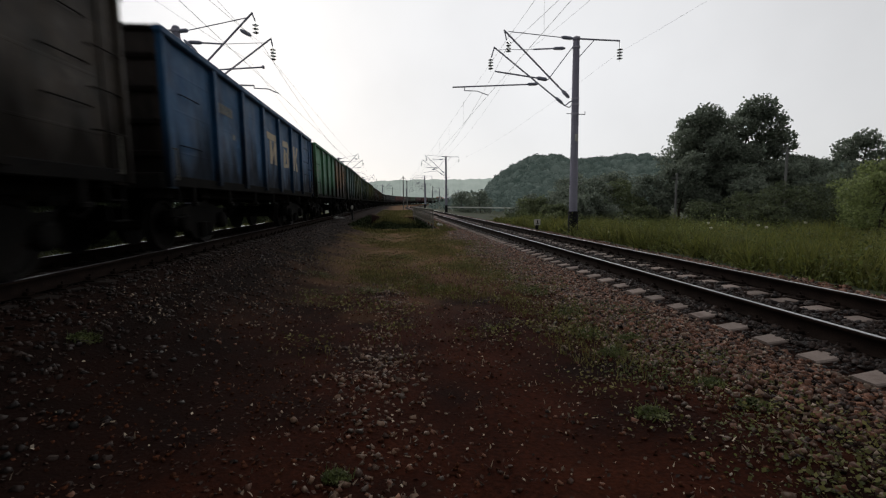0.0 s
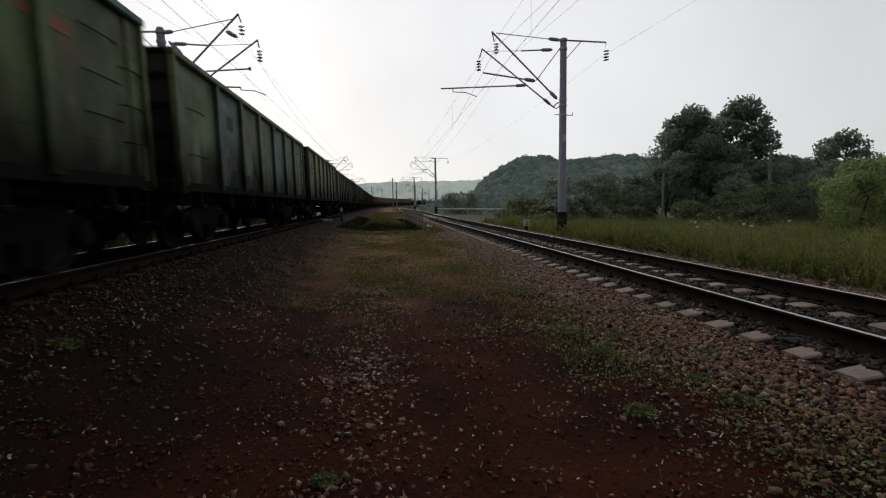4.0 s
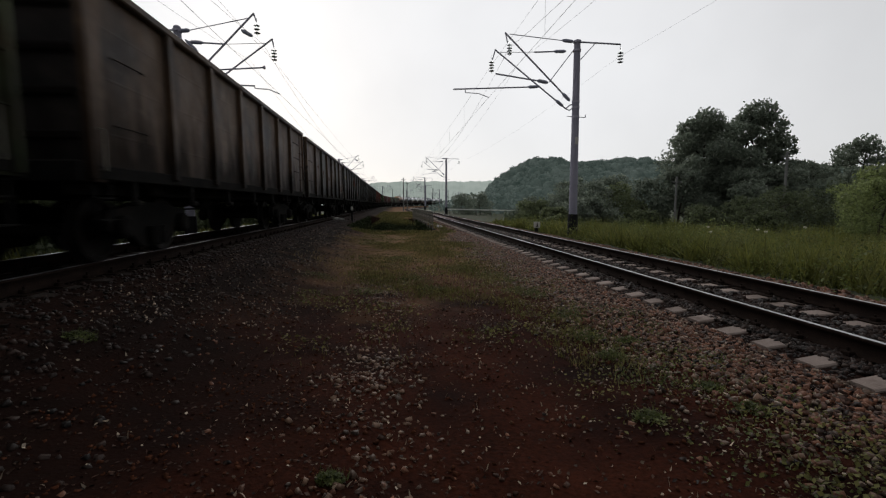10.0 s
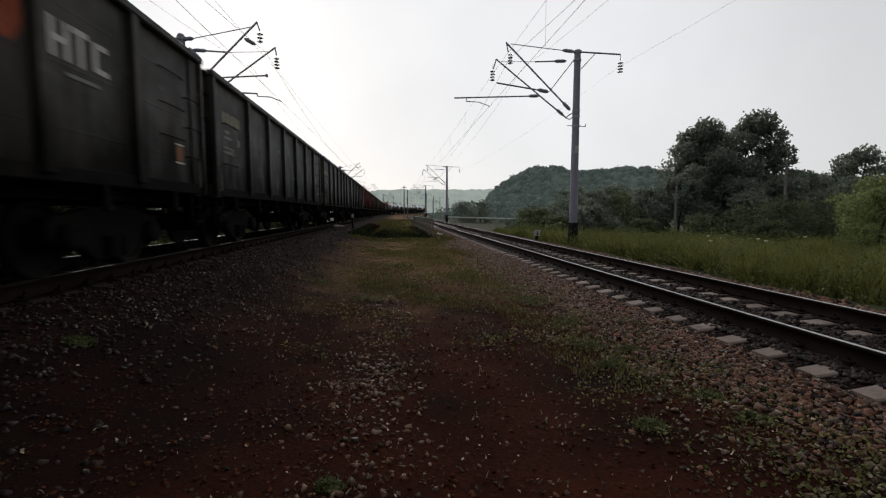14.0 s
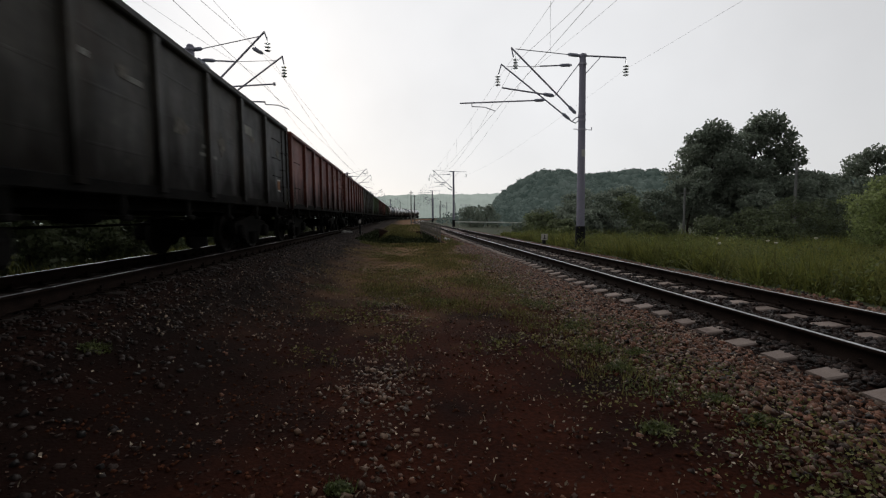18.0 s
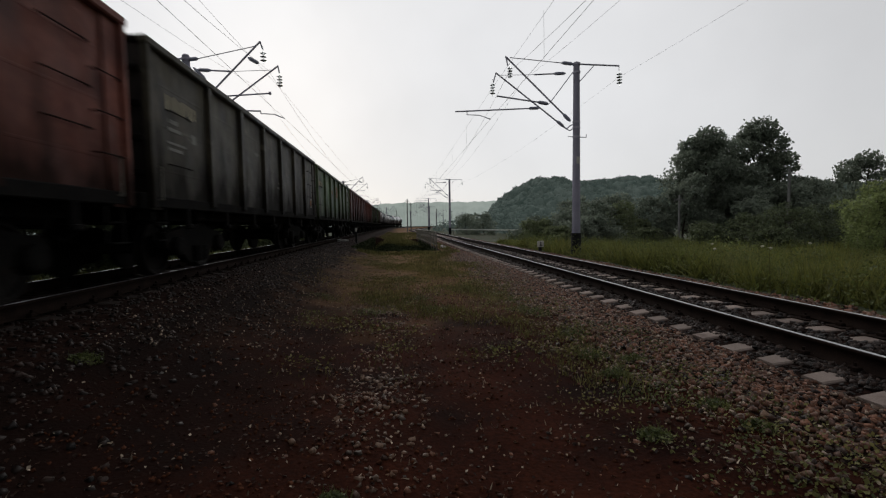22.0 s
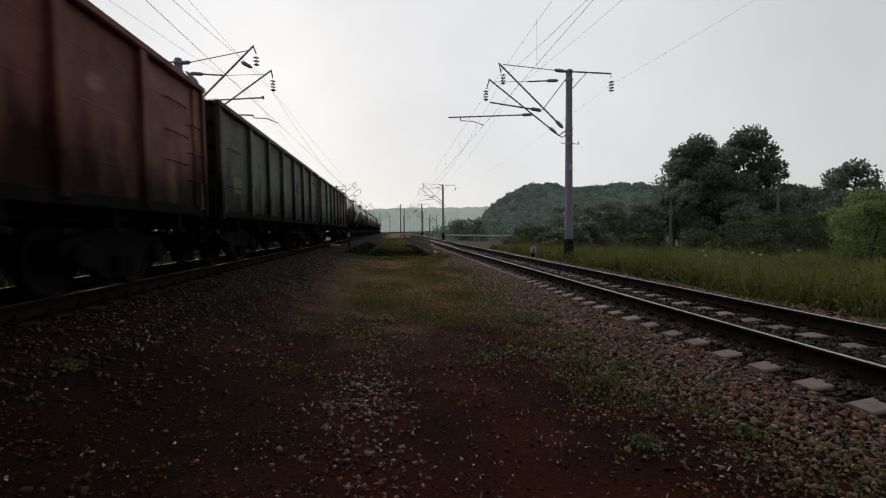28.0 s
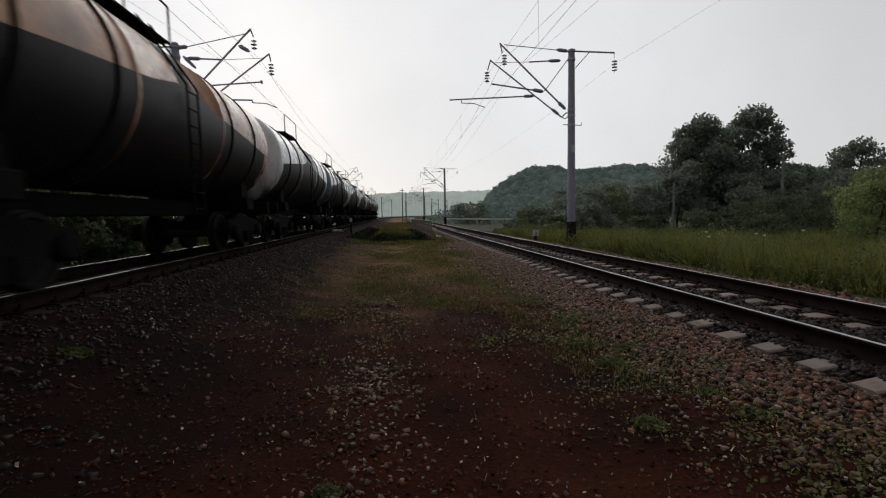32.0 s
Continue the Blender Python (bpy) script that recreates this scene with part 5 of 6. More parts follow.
def plain_pole(x, y, z, h, words, r=0.13):
    root = tagged(new("utility_pole"), words, "utility pole", "far poles")
    bm = bmesh.new()
    lathe(bm, [(-0.5, r), (h, r * 0.7), (h + 0.05, r * 0.4)], "Z", 12)
    part("pole", bm, M_POLE, root)
    bm = bmesh.new()
    box(bm, 0, 0, h - 0.4, 1.0, 0.1, 0.1, bevel=0.01)
    part("cross_arm", bm, M_POLE, root)
    root.matrix_basis = pose(x, y, z, 0, 0.5, 0)


plain_pole(1.9, 101.0, 0.0, 7.3, "weathered grey utility pole between the tracks")
plain_pole(33.0, 35.8, -1.0, 6.7, "weathered grey utility pole at the edge of the trees", 0.14)
plain_pole(24.6, 38.0, -0.9, 4.6, "weathered grey utility pole at the edge of the trees", 0.12)
for k, (x, y) in enumerate(((4.0, 150.0), (-1.0, 215.0), (17.0, 205.0), (28.0, 240.0))):
    plain_pole(x, y, -0.3, 9.0, "weathered grey utility pole far along the line", 0.16)

# ---- plants ----
BLADE_V = [(-0.5, 0, 0), (0.5, 0, 0), (0.35, 0.12, 0.55), (-0.35, 0.12, 0.55), (0.0, 0.38, 1.0)]
BLADE_F = [(0, 1, 2), (0, 2, 3), (3, 2, 4)]
LEAF_V = [(-0.5, 0, 0), (0, -0.35, 0.06), (0.5, 0, 0), (0, 0.35, 0.06)]
LEAF_F = [(0, 1, 2), (0, 2, 3)]


def blobs(rng, n, centres):
    """Points near the skins of round clumps, denser outside."""
    c = np.array([b[:3] for b in centres])
    r = np.array([b[3:6] for b in centres])
    w = (r.prod(1)) ** (2 / 3)
    pick = rng.choice(len(c), n, p=w / w.sum())
    d = rng.normal(size=(n, 3))
    d /= np.linalg.norm(d, axis=1)[:, None]
    rad = rng.uniform(0.45, 1.0, n) ** 0.5 * (1 + 0.14 * rng.normal(size=n))
    return c[pick] + d * rad[:, None] * r[pick]


def tree(name, x, y, z, h, spread, seed, label, leaves=7000, leaf=0.34, material=None, lobes=16, base=0.2):
    """A tapered trunk with limbs, and a crown of leaf sprays round the limbs' ends."""
    rng = np.random.default_rng(seed)
    root = tagged(new(name), label, "tree" if name == "tree" else "shrub", "trees and shrubs beyond the meadow")
    root.matrix_basis = pose(x, y, z)
    bm = bmesh.new()
    pts = [Vector((0, 0, -0.3)), Vector((rng.normal(0, 0.1), rng.normal(0, 0.1), h * 0.3)), Vector((rng.normal(0, 0.3), rng.normal(0, 0.3), h * 0.62)), Vector((rng.normal(0, 0.4), rng.normal(0, 0.4), h * 0.9))]
    r0 = 0.022 * h
    for i in range(3):
        rod(bm, pts[i], pts[i + 1], r0 * (1 - 0.3 * i), 9, r0 * (0.7 - 0.3 * i) + 0.01)
    part("trunk", bm, M_BARK, root)
    crown = []
    for k in range(lobes):
        q = base + (1 - base) * (k + 0.5) / lobes
        a = k * 2.4 + rng.uniform(-0.5, 0.5)
        width = spread * math.sin(math.pi * min(0.97, 0.22 + 0.72 * q)) ** 0.8
        d = width * rng.uniform(0.35, 0.95)
        start = pts[1].lerp(pts[3], max(0.0, q - 0.3) / 0.9)
        end = Vector((d * math.cos(a), d * math.sin(a), h * q * rng.uniform(0.94, 1.0)))
        if k % 2 == 0:
            part("limb", rod(bmesh.new(), start, end, r0 * 0.35, 6, 0.02), M_BARK, root)
        rr = spread * rng.uniform(0.26, 0.44)
        crown.append((*end, rr, rr, rr * rng.uniform(0.6, 0.9)))
    crown.append((0, 0, h * 0.93, spread * 0.3, spread * 0.3, h * 0.08))
    pos = blobs(rng, leaves, crown)
    pos = pos[pos[:, 2] > 0.1]
    part("crown", scatter("crown", LEAF_V, LEAF_F, pos, rng.uniform(0.6, 1.35, len(pos)) * leaf, rng, material or M_LEAF, tilt=0.8), None, root, "dense leafy crown")
    return root


for i, (x, y, h, sp, n) in enumerate(((29.6, 42.0, 10.7, 3.9, 12000), (35.3, 42.5, 11.5, 4.1, 14000), (32.6, 46.0, 10.2, 4.2, 9000), (51.5, 46.5, 9.2, 3.6, 8000), (38.6, 43.0, 9.0, 2.6, 5000))):
    tree("tree", x, y, -1.1, h, sp, 20 + i, "tall broad-leaved tree with a dense dark crown", n, 0.32)
for i, (x, y, h, sp) in enumerate(((26.2, 40.0, 5.6, 3.2), (30.5, 38.5, 5.2, 3.4), (35.0, 39.0, 5.5, 3.4), (39.5, 40.5, 6.2, 3.4), (43.5, 45.0, 3.3, 3.4), (47.5, 44.0, 3.3, 3.4), (56.0, 46.0, 6.6, 4.0), (61.5, 48.0, 6.2, 4.0))):
    tree("shrub", x, y, -1.1, h, sp, 50 + i, "dense dark green shrub at the edge of the trees", 5200, 0.30, None, 12, 0.08)
for i, (x, y, h, sp) in enumerate(((15.4, 41.0, 2.9, 2.5), (18.4, 47.0, 4.6, 2.8), (22.4, 46.0, 4.9, 3.0), (20.4, 41.0, 3.7, 2.6), (24.0, 42.0, 4.4, 2.5), (12.9, 40.5, 2.4, 2.1), (17.9, 40.0, 4.2, 2.6), (12.4, 85.0, 4.0, 3.0), (16.6, 88.0, 4.2, 3.2), (13.9, 46.0, 2.6, 2.2), (11.9, 33.0, 1.9, 1.5), (13.8, 34.5, 2.4, 1.8), (10.9, 30.0, 1.3, 1.0), (16.2, 36.5, 2.6, 2.0))):
    tree("shrub", x, y, -0.8, h, sp, 80 + i, "green shrub behind the meadow grass", 3600, 0.24, M_LEAF_PALE if i in (3, 5, 10, 12) else M_LEAF, 11, 0.06)
# row made tall and long to block the bright gaps under the wagons
for i, (x, y) in enumerate(((-13.4, 28.0), (-13.0, 33.0), (-13.6, 38.5), (-13.2, 44.5), (-13.5, 51.0), (-13.0, 58.0), (-12.6, 13.6), (-12.2, 16.0), (-12.7, 18.4), (-12.3, 20.8), (-12.8, 23.0))):
    tree("shrub", x, y, -0.2, 3.4 + 0.2 * (i % 3), 1.8, 140 + i, "dark green shrub beyond the train, added to close bright gaps under it", 6500, 0.2, M_BRAMBLE, 16, 0.03)
for i, (x, y, h, sp) in enumerate(((24.2, 20.5, 3.3, 1.9), (26.6, 23.0, 3.9, 2.2), (29.0, 22.0, 4.4, 2.4))):
    tree("shrub", x, y, -0.7, h, sp, 110 + i, "yellowish green shrub standing in the meadow", 5200, 0.16, M_LEAF_LIGHT, 13, 0.05)

for i, (x, y, h, sp) in enumerate(((20.5, 28.5, 1.9, 1.7), (23.4, 28.5, 2.5, 2.1), (26.4, 28.5, 2.8, 2.3), (17.6, 31.0, 1.6, 1.5), (22.0, 25.0, 1.5, 1.4), (30.0, 28.0, 3.2, 2.4))):
    tree("shrub", x, y, -0.75, h, sp, 120 + i, "dark green bramble bush in the meadow before the trees", 4200, 0.15, M_BRAMBLE, 12, 0.04)

# wooded hill and the far ridge
def hill_top(e, y):
    """The hill's height e metres to the right of its foot."""
    rise = np.clip(0.3 + 0.7 * np.clip(e / 30, 0, 1) ** 0.7, 0, 1)
    return rise * (2.0 + 24.0 * np.clip((y - 0.08 * e - 205) / 75, 0, 1)) - 0.02 * np.maximum(e - 110, 0)


def wooded_hill():
    rng = np.random.default_rng(7)
    n = 4200
    e = 330 * rng.uniform(0, 1, n) ** 1.3
    y = rng.uniform(205, 330, n) + 0.08 * e
    x = 0.208 * y + e
    z = hill_top(e, y) + 0.9 + 1.2 * np.sin(x * 0.09) + 0.9 * np.sin(x * 0.31 + y * 0.2)
    bm = bmesh.new()
    bmesh.ops.create_icosphere(bm, subdivisions=1, radius=1.0)
    bm.verts.index_update()
    ball = np.array([v.co[:] for v in bm.verts])
    skin = np.array([[v.index for v in f.verts] for f in bm.faces])
    bm.free()
    ball = ball * (1 + 0.16 * np.sin(ball @ np.array([5.1, 2.3, 1.7])) * np.sin(ball @ np.array([-1.9, 4.7, 3.3]) + 1) + 0.06 * rng.normal(size=len(ball)))[:, None]
    size = rng.uniform(1.3, 2.8, n) * np.where(rng.uniform(0, 1, n) < 0.18, 1.4, 1.0)
    p = np.stack([x, y, z], -1)
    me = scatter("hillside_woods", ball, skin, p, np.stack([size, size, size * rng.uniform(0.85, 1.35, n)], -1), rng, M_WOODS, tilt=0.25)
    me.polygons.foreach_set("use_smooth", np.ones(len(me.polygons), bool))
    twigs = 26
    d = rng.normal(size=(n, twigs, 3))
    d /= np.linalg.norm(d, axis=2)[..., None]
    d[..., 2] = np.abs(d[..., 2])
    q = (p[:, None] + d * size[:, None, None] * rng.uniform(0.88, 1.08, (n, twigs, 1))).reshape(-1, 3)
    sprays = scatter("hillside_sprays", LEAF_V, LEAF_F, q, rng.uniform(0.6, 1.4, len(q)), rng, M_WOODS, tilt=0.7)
    tagged(part("hillside_sprays", sprays, None), "leafy sprays at the skin of the haze-painted woodland", "woods", kind="stuff")
    tagged(part("hillside_woods", me, None), "dense green woodland on a low hill, painted with haze", "woods", kind="stuff")
    # the hill under the trees
    es, ys = np.linspace(-4, 380, 40), np.linspace(195, 420, 24)
    E, Y = np.meshgrid(es, ys)
    X = 0.208 * Y + E
    Z = hill_top(E, Y) - 0.6
    i = (np.arange(23)[:, None] * 40 + np.arange(39)[None]).ravel()
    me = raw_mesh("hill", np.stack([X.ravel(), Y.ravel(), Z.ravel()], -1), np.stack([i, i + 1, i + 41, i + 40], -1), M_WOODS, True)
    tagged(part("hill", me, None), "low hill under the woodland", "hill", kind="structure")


wooded_hill()


def far_ridge():
    rng = np.random.default_rng(9)
    az = np.radians(np.linspace(-80, 70, 1200))
    top = 44.5 + 2.0 * np.sin(az * 9) + 1.2 * np.sin(az * 23 + 1) + np.abs(rng.normal(0, 0.9, len(az))) + 0.8 * np.sin(az * 160)
    top = top * np.where(az < 0.0, np.clip(1 + (az + 0.05) * 0.25, 0.6, 1), 1)
    rows = []
    for f, dist in ((-0.05, 860), (0.25, 880), (0.6, 905), (0.85, 925), (1.0, 940)):
        rows.append(np.stack([np.sin(az) * dist, np.cos(az) * dist, top * f * dist / 900 - 1], -1))
    V = np.concatenate(rows)
    n = len(az)
    i = (np.arange(4)[:, None] * n + np.arange(n - 1)[None]).ravel()
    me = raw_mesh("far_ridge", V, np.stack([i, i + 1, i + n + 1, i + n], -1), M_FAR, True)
    tagged(part("far_ridge", me, None), "long wooded ridge painted pale with haze", "hill", kind="structure")


far_ridge()


def grass_field(name, n, u0, u1, s0, s1, h, w, seed, material, label, clump=5, dens=None, lean=0.2):
    rng = np.random.default_rng(seed)
    s = s0 + (s1 - s0) * rng.uniform(0, 1, n) ** 1.5
    u = rng.uniform(u0, u1, n)
    if dens is not None:
        keep = rng.uniform(0, 1, n) < dens(u, s)
        u, s = u[keep], s[keep]
    u = np.repeat(u, clump) + rng.normal(0, 0.07, len(u) * clump)
    s = np.repeat(s, clump) + rng.normal(0, 0.07, len(s) * clump)
    pos = along_np(s, u, ground_z(u, s) - 0.02)
    hh = h * rng.uniform(0.45, 1.25, len(u)) * (0.75 + 0.4 * np.sin(u * 0.9 + 0.4 * s) * np.sin(s * 0.5) + 0.15 * np.sin(u * 2.3 - s))
    hh = hh * (1 - 0.4 * np.clip((s - 15) / 25, 0, 1))
    ww = w * rng.uniform(0.6, 1.5, len(u)) * (1 + s / 25)
    size = np.stack([ww, hh * 0.7, hh], -1)
    tagged(part(name, scatter(name, BLADE_V, BLADE_F, pos, size, rng, material, tilt=lean), None), label, "grass", kind="stuff")


grass_field("tall_meadow_grass", 12000, 8.4, 20, 2, 40, 0.92, 0.022, 31, M_GRASS, "tall green summer grass beyond the track", 6, None, 0.34)
grass_field("far_meadow_grass", 8000, 16, 48, 8, 46, 1.0, 0.035, 32, M_GRASS, "tall green summer grass before the trees", 6, None, 0.34)
grass_field("grass_beyond_the_train", 6000, -30, -9.5, 2, 80, 0.45, 0.03, 33, M_GRASS, "green meadow grass beyond the train", 5)
patchy = lambda u, s: np.clip(np.sin(u * 1.9 + np.sin(s * 0.8) * 1.7 + 0.5) * np.sin(s * 0.9 + u * 0.6) * 1.2 + np.clip((s - 8) / 12, -0.5, 0.8), 0.02, 1) * np.exp(-((u - 0.45) / 1.7) ** 4) * np.clip((s - 6.6 + 1.6 * np.clip(u - 1.2, 0, 1)) / 1.6, 0.03, 1)
grass_field("trodden_path_grass", 22000, -1.8, 2.8, 4.2, 26.0, 0.10, 0.008, 34, M_GRASS_LOW, "sparse low grass between the tracks", 5, patchy)
grass_field("far_path_grass", 6000, -2.2, 3.2, 24, 95, 0.22, 0.02, 35, M_GRASS_LOW, "low grass between the tracks further on", 4, lambda u, s: np.where((np.abs(u + 0.25) < 2.85) & (s > 26.2) & (s < 50.5), 0.0, 1.0))
dry = lambda u, s: np.clip((s - 8) / 6, 0, 1) * np.clip(0.55 + 0.6 * np.sin(u * 1.7 + 0.3 * s) * np.sin(s * 0.7 + 1), 0.15, 1) * np.exp(-((u - 0.3) / 2.3) ** 6)
# light grass added to brighten the path further on
grass_field("dry_path_grass", 24000, -2.6, 3.0, 8.0, 26.2, 0.085, 0.009, 37, M_DRYGRASS, "short dry olive grass on the path further on", 4, dry)
shoulder = lambda u, s: np.clip(np.sin(s * 1.1 + 2) * 0.6 + np.sin(u * 3 + s * 0.4) * 0.5 - 0.1, 0, 1)
grass_field("shoulder_weeds", 1700, 1.6, 2.9, 3.0, 24, 0.13, 0.009, 36, M_GRASS_LOW, "green weeds in the ballast shoulder", 7, shoulder)


def hollow_bush():
    """Leaves painted dark for the shade in the long hollow, higher towards its far end, with a lighter growth over
    them.
    """
    rng = np.random.default_rng(41)
    root = tagged(new("hollow_shrub"), "shrubs in the long hollow, leaves painted dark for its shade", "shrub")

    def top(u, s):
        rise = np.clip((s - 28.0) / 14, 0, 1) ** 0.7
        return -0.75 + 0.8 * rise * (1 - 0.75 * np.clip(np.abs(u + 0.2) / 2.2, 0, 1) ** 2) + 0.18 * np.sin(u * 2.3 + s) * np.sin(s * 1.1)

    n = 26000
    u, s = rng.uniform(-2.7, 2.2, n), rng.uniform(27.2, 48.8, n)
    pos = np.stack([u, s, top(u, s) - rng.uniform(0, 0.9, n) ** 2], -1)
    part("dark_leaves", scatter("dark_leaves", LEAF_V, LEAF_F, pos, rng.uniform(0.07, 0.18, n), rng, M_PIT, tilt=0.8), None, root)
    # leaves added up the banks to darken them
    n = 9000
    left = rng.uniform(0, 1, n) < 0.6
    s = rng.uniform(27.0, 49.5, n)
    pos = np.stack([np.where(left, rng.uniform(-2.95, -2.55, n), rng.uniform(2.0, 2.3, n)), s, rng.uniform(-0.9, 0.0, n) + np.where(left, 0.3, 0.0)], -1)
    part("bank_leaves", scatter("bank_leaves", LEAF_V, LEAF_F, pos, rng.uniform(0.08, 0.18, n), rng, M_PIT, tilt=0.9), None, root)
    n = 9000
    u, s = rng.normal(-0.1, 0.7, n), rng.uniform(39, 48.5, n)
    pos = np.stack([u, s, top(u, s) - 0.1], -1)
    hh = rng.uniform(0.15, 0.45, n)
    part("grass_top", scatter("grass_top", BLADE_V, BLADE_F, pos, np.stack([np.full(n, 0.04), hh * 0.6, hh], -1), rng, M_GRASS_LOW, tilt=0.35), None, root, "lighter green growth on top")


hollow_bush()


def flowers():
    rng = np.random.default_rng(43)
    for u, s in ((11.3, 15.2), (12.4, 14.2), (13.4, 15.6), (14.6, 15.0), (12.9, 17.5)):
        root = tagged(new("wild_flower"), "pale cream wild flower standing in tall grass", "flower", "wild flowers in the meadow")
        root.matrix_basis = pose(u, s, float(ground_z(u, s)), rng.uniform(-8, 8), rng.uniform(-8, 8), 0)
        h = rng.uniform(0.85, 1.15)
        put("stem", "flower_stem", lambda bm: rod(bm, (0, 0, 0), (0, 0, 1), 0.006, 5), M_GRASS, root, Matrix.Diagonal((1, 1, h, 1)))
        put("flower_head", "flower_head", lambda bm: lathe(bm, [(-0.03, 0.012), (0.0, 0.05), (0.03, 0.062), (0.05, 0.04)], "Z", 9), M_FLOWER, root, pose(0, 0, h))


flowers()

# ---- loose stones and litter ----
def ico():
    """An angular broken stone."""
    rng = random.Random(11)
    v = [(x * rng.uniform(0.55, 1.15), y * rng.uniform(0.55, 1.15), z * rng.uniform(0.5, 1.1)) for x in (-1, 1) for y in (-1, 1) for z in (-1, 1)]
    f = [(0, 1, 3), (0, 3, 2), (4, 6, 7), (4, 7, 5), (0, 4, 5), (0, 5, 1), (2, 3, 7), (2, 7, 6), (0, 2, 6), (0, 6, 4), (1, 5, 7), (1, 7, 3)]
    return v, f


ICO_V, ICO_F = ico()


def stones(name, n, u0, u1, s0, s1, r, seed, label, lift=0.3, power=1.4, dens=None, material=None):
    rng = np.random.default_rng(seed)
    s = s0 + (s1 - s0) * rng.uniform(0, 1, n) ** power
    u = rng.uniform(u0, u1, n)
    if dens is not None:
        keep = rng.uniform(0, 1, n) < dens(u, s)
        u, s = u[keep], s[keep]
    size = np.stack([r * rng.uniform(0.7, 1.6, len(u)), r * rng.uniform(0.6, 1.2, len(u)), r * rng.uniform(0.35, 0.95, len(u))], -1) * rng.uniform(0.6, 1.4, (len(u), 1))
    pos = along_np(s, u, ground_z(u, s) + size[:, 2] * lift)
    tagged(part(name, scatter(name, ICO_V, ICO_F, pos, size, rng, material or M_STONE, tilt=0.55), None), label, "stones", kind="stuff")


def clear(u, s):
    """1 where no sleeper lies."""
    near = np.abs((s + 4.89 + 0.27) % 0.5435 - 0.27) < 0.17
    d = np.abs(u - U_R)
    on = near & (((d > 1.04) & (d < 1.38)) | ((u > U_R + 0.24) & (d < 0.66)))
    return np.where(on, 0.0, 1.0)


stones("ballast_stones", 18000, 2.2, 3.82, 1.0, 24, 0.0215, 61, "brown-grey crushed ballast stones on the track shoulder", dens=lambda u, s: np.clip((u - 2.2 - 0.5 * np.clip((5.5 - s) / 3, 0, 1)) / 0.7, 0.12, 1) * clear(u, s))
stones("rail_side_stones", 9000, 3.7, 4.32, 1.5, 40, 0.019, 68, "dark oily ballast stones between the sleeper ends", dens=clear, material=M_STONE_DARK, lift=-0.1)
stones("covering_stones", 13000, 4.04, 4.34, 1.5, 45, 0.021, 69, "dark oily ballast stones heaped against the rail foot", material=M_STONE_DARK, lift=1.1)
stones("far_ballast_stones", 6000, 2.6, 3.7, 22, 75, 0.028, 62, "brown-grey crushed ballast stones further along the track", dens=clear)
stones("middle_stones", 9000, 4.5, 5.15, 2.0, 45, 0.026, 168, "dark oily ballast stones heaped over the sleepers", material=M_STONE_DARK, lift=1.2, dens=lambda u, s: np.clip((5.2 - u) / 0.4, 0, 1))
stones("bed_stones", 9000, 4.5, 5.85, 2.0, 40, 0.03, 63, "dark oily ballast stones between the rails", dens=clear, material=M_STONE_DARK)
stones("outer_ballast_stones", 6000, 6.0, 8.0, 3.0, 50, 0.032, 64, "brown-grey ballast stones on the far shoulder")
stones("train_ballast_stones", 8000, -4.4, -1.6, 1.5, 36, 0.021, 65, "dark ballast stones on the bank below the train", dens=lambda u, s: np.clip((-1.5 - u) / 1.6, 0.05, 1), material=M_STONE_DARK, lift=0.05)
stones("scattered_stones", 5200, -1.9, 2.5, 1.0, 16, 0.015, 66, "stones trodden into the brown path", lift=-0.15, dens=lambda u, s: 0.12 + 0.6 * np.exp(-((u + 0.2) / 0.35) ** 2))
stones("soil_clods", 9000, -2.4, 2.6, 0.8, 13, 0.011, 70, "crumbs and clods of red-brown soil", lift=0.1, power=1.5, dens=lambda u, s: np.clip(0.5 + 0.6 * np.sin(u * 2.7 + np.sin(s * 2.1)) * np.sin(s * 1.6 + 1.3 * u), 0.1, 1), material=M_CLOD)
stones("pale_stones", 5200, -0.8, 0.4, 1.6, 9.5, 0.019, 67, "pale flat stones strewn along the middle of the path", lift=-0.1, power=1.3, dens=lambda u, s: np.clip(np.sin(s * 1.9 + 1.2 * np.sin(u * 3)) * 0.35 + 0.45, 0.15, 1) * np.where((s > 4.6) & (s < 8.0), 0.4, 0.9) * np.exp(-((u + 0.2 - 0.10 * np.sin(s * 1.3)) / 0.33) ** 2), material=M_STONE_PALE)


stones("pale_ballast_stones", 3600, 1.9, 3.75, 1.0, 24, 0.019, 162, "paler broken stones lying on the track shoulder", lift=0.75, material=M_STONE_PALE, dens=lambda u, s: np.clip((u - 2.0) / 0.9, 0.15, 1) * clear(u, s) * np.clip((s - 0.5) / 4, 0.3, 1))
# pale chip colour, also painted in for glints on the stones
M_CHIP = shade("pale_stone_and_glint_chip", (0.09, 0.064, 0.046), (0.32, 0.245, 0.185), 9, 60, 0.6, gloss=0.25, bump=0.3, spread=0.9, island=0.6)
stones("stone_chips", 7000, 1.6, 3.8, 1.0, 24, 0.0125, 171, "small pale chips on the track shoulder, standing in for glints", lift=1.5, material=M_CHIP, dens=lambda u, s: np.clip((u - 1.5) / 1.0, 0.1, 1) * clear(u, s) * np.clip((s - 1.5) / 4.0, 0.2, 1))
stones("bank_chips", 520, -3.4, -1.3, 5.0, 22, 0.011, 172, "small pale chips on the bank below the train, standing in for glints", lift=1.0, material=M_CHIP)
stones("outer_chips", 1500, 6.5, 7.7, 3.0, 34, 0.016, 174, "small pale chips of stone on the far shoulder of the empty track", lift=1.4, material=M_CHIP)
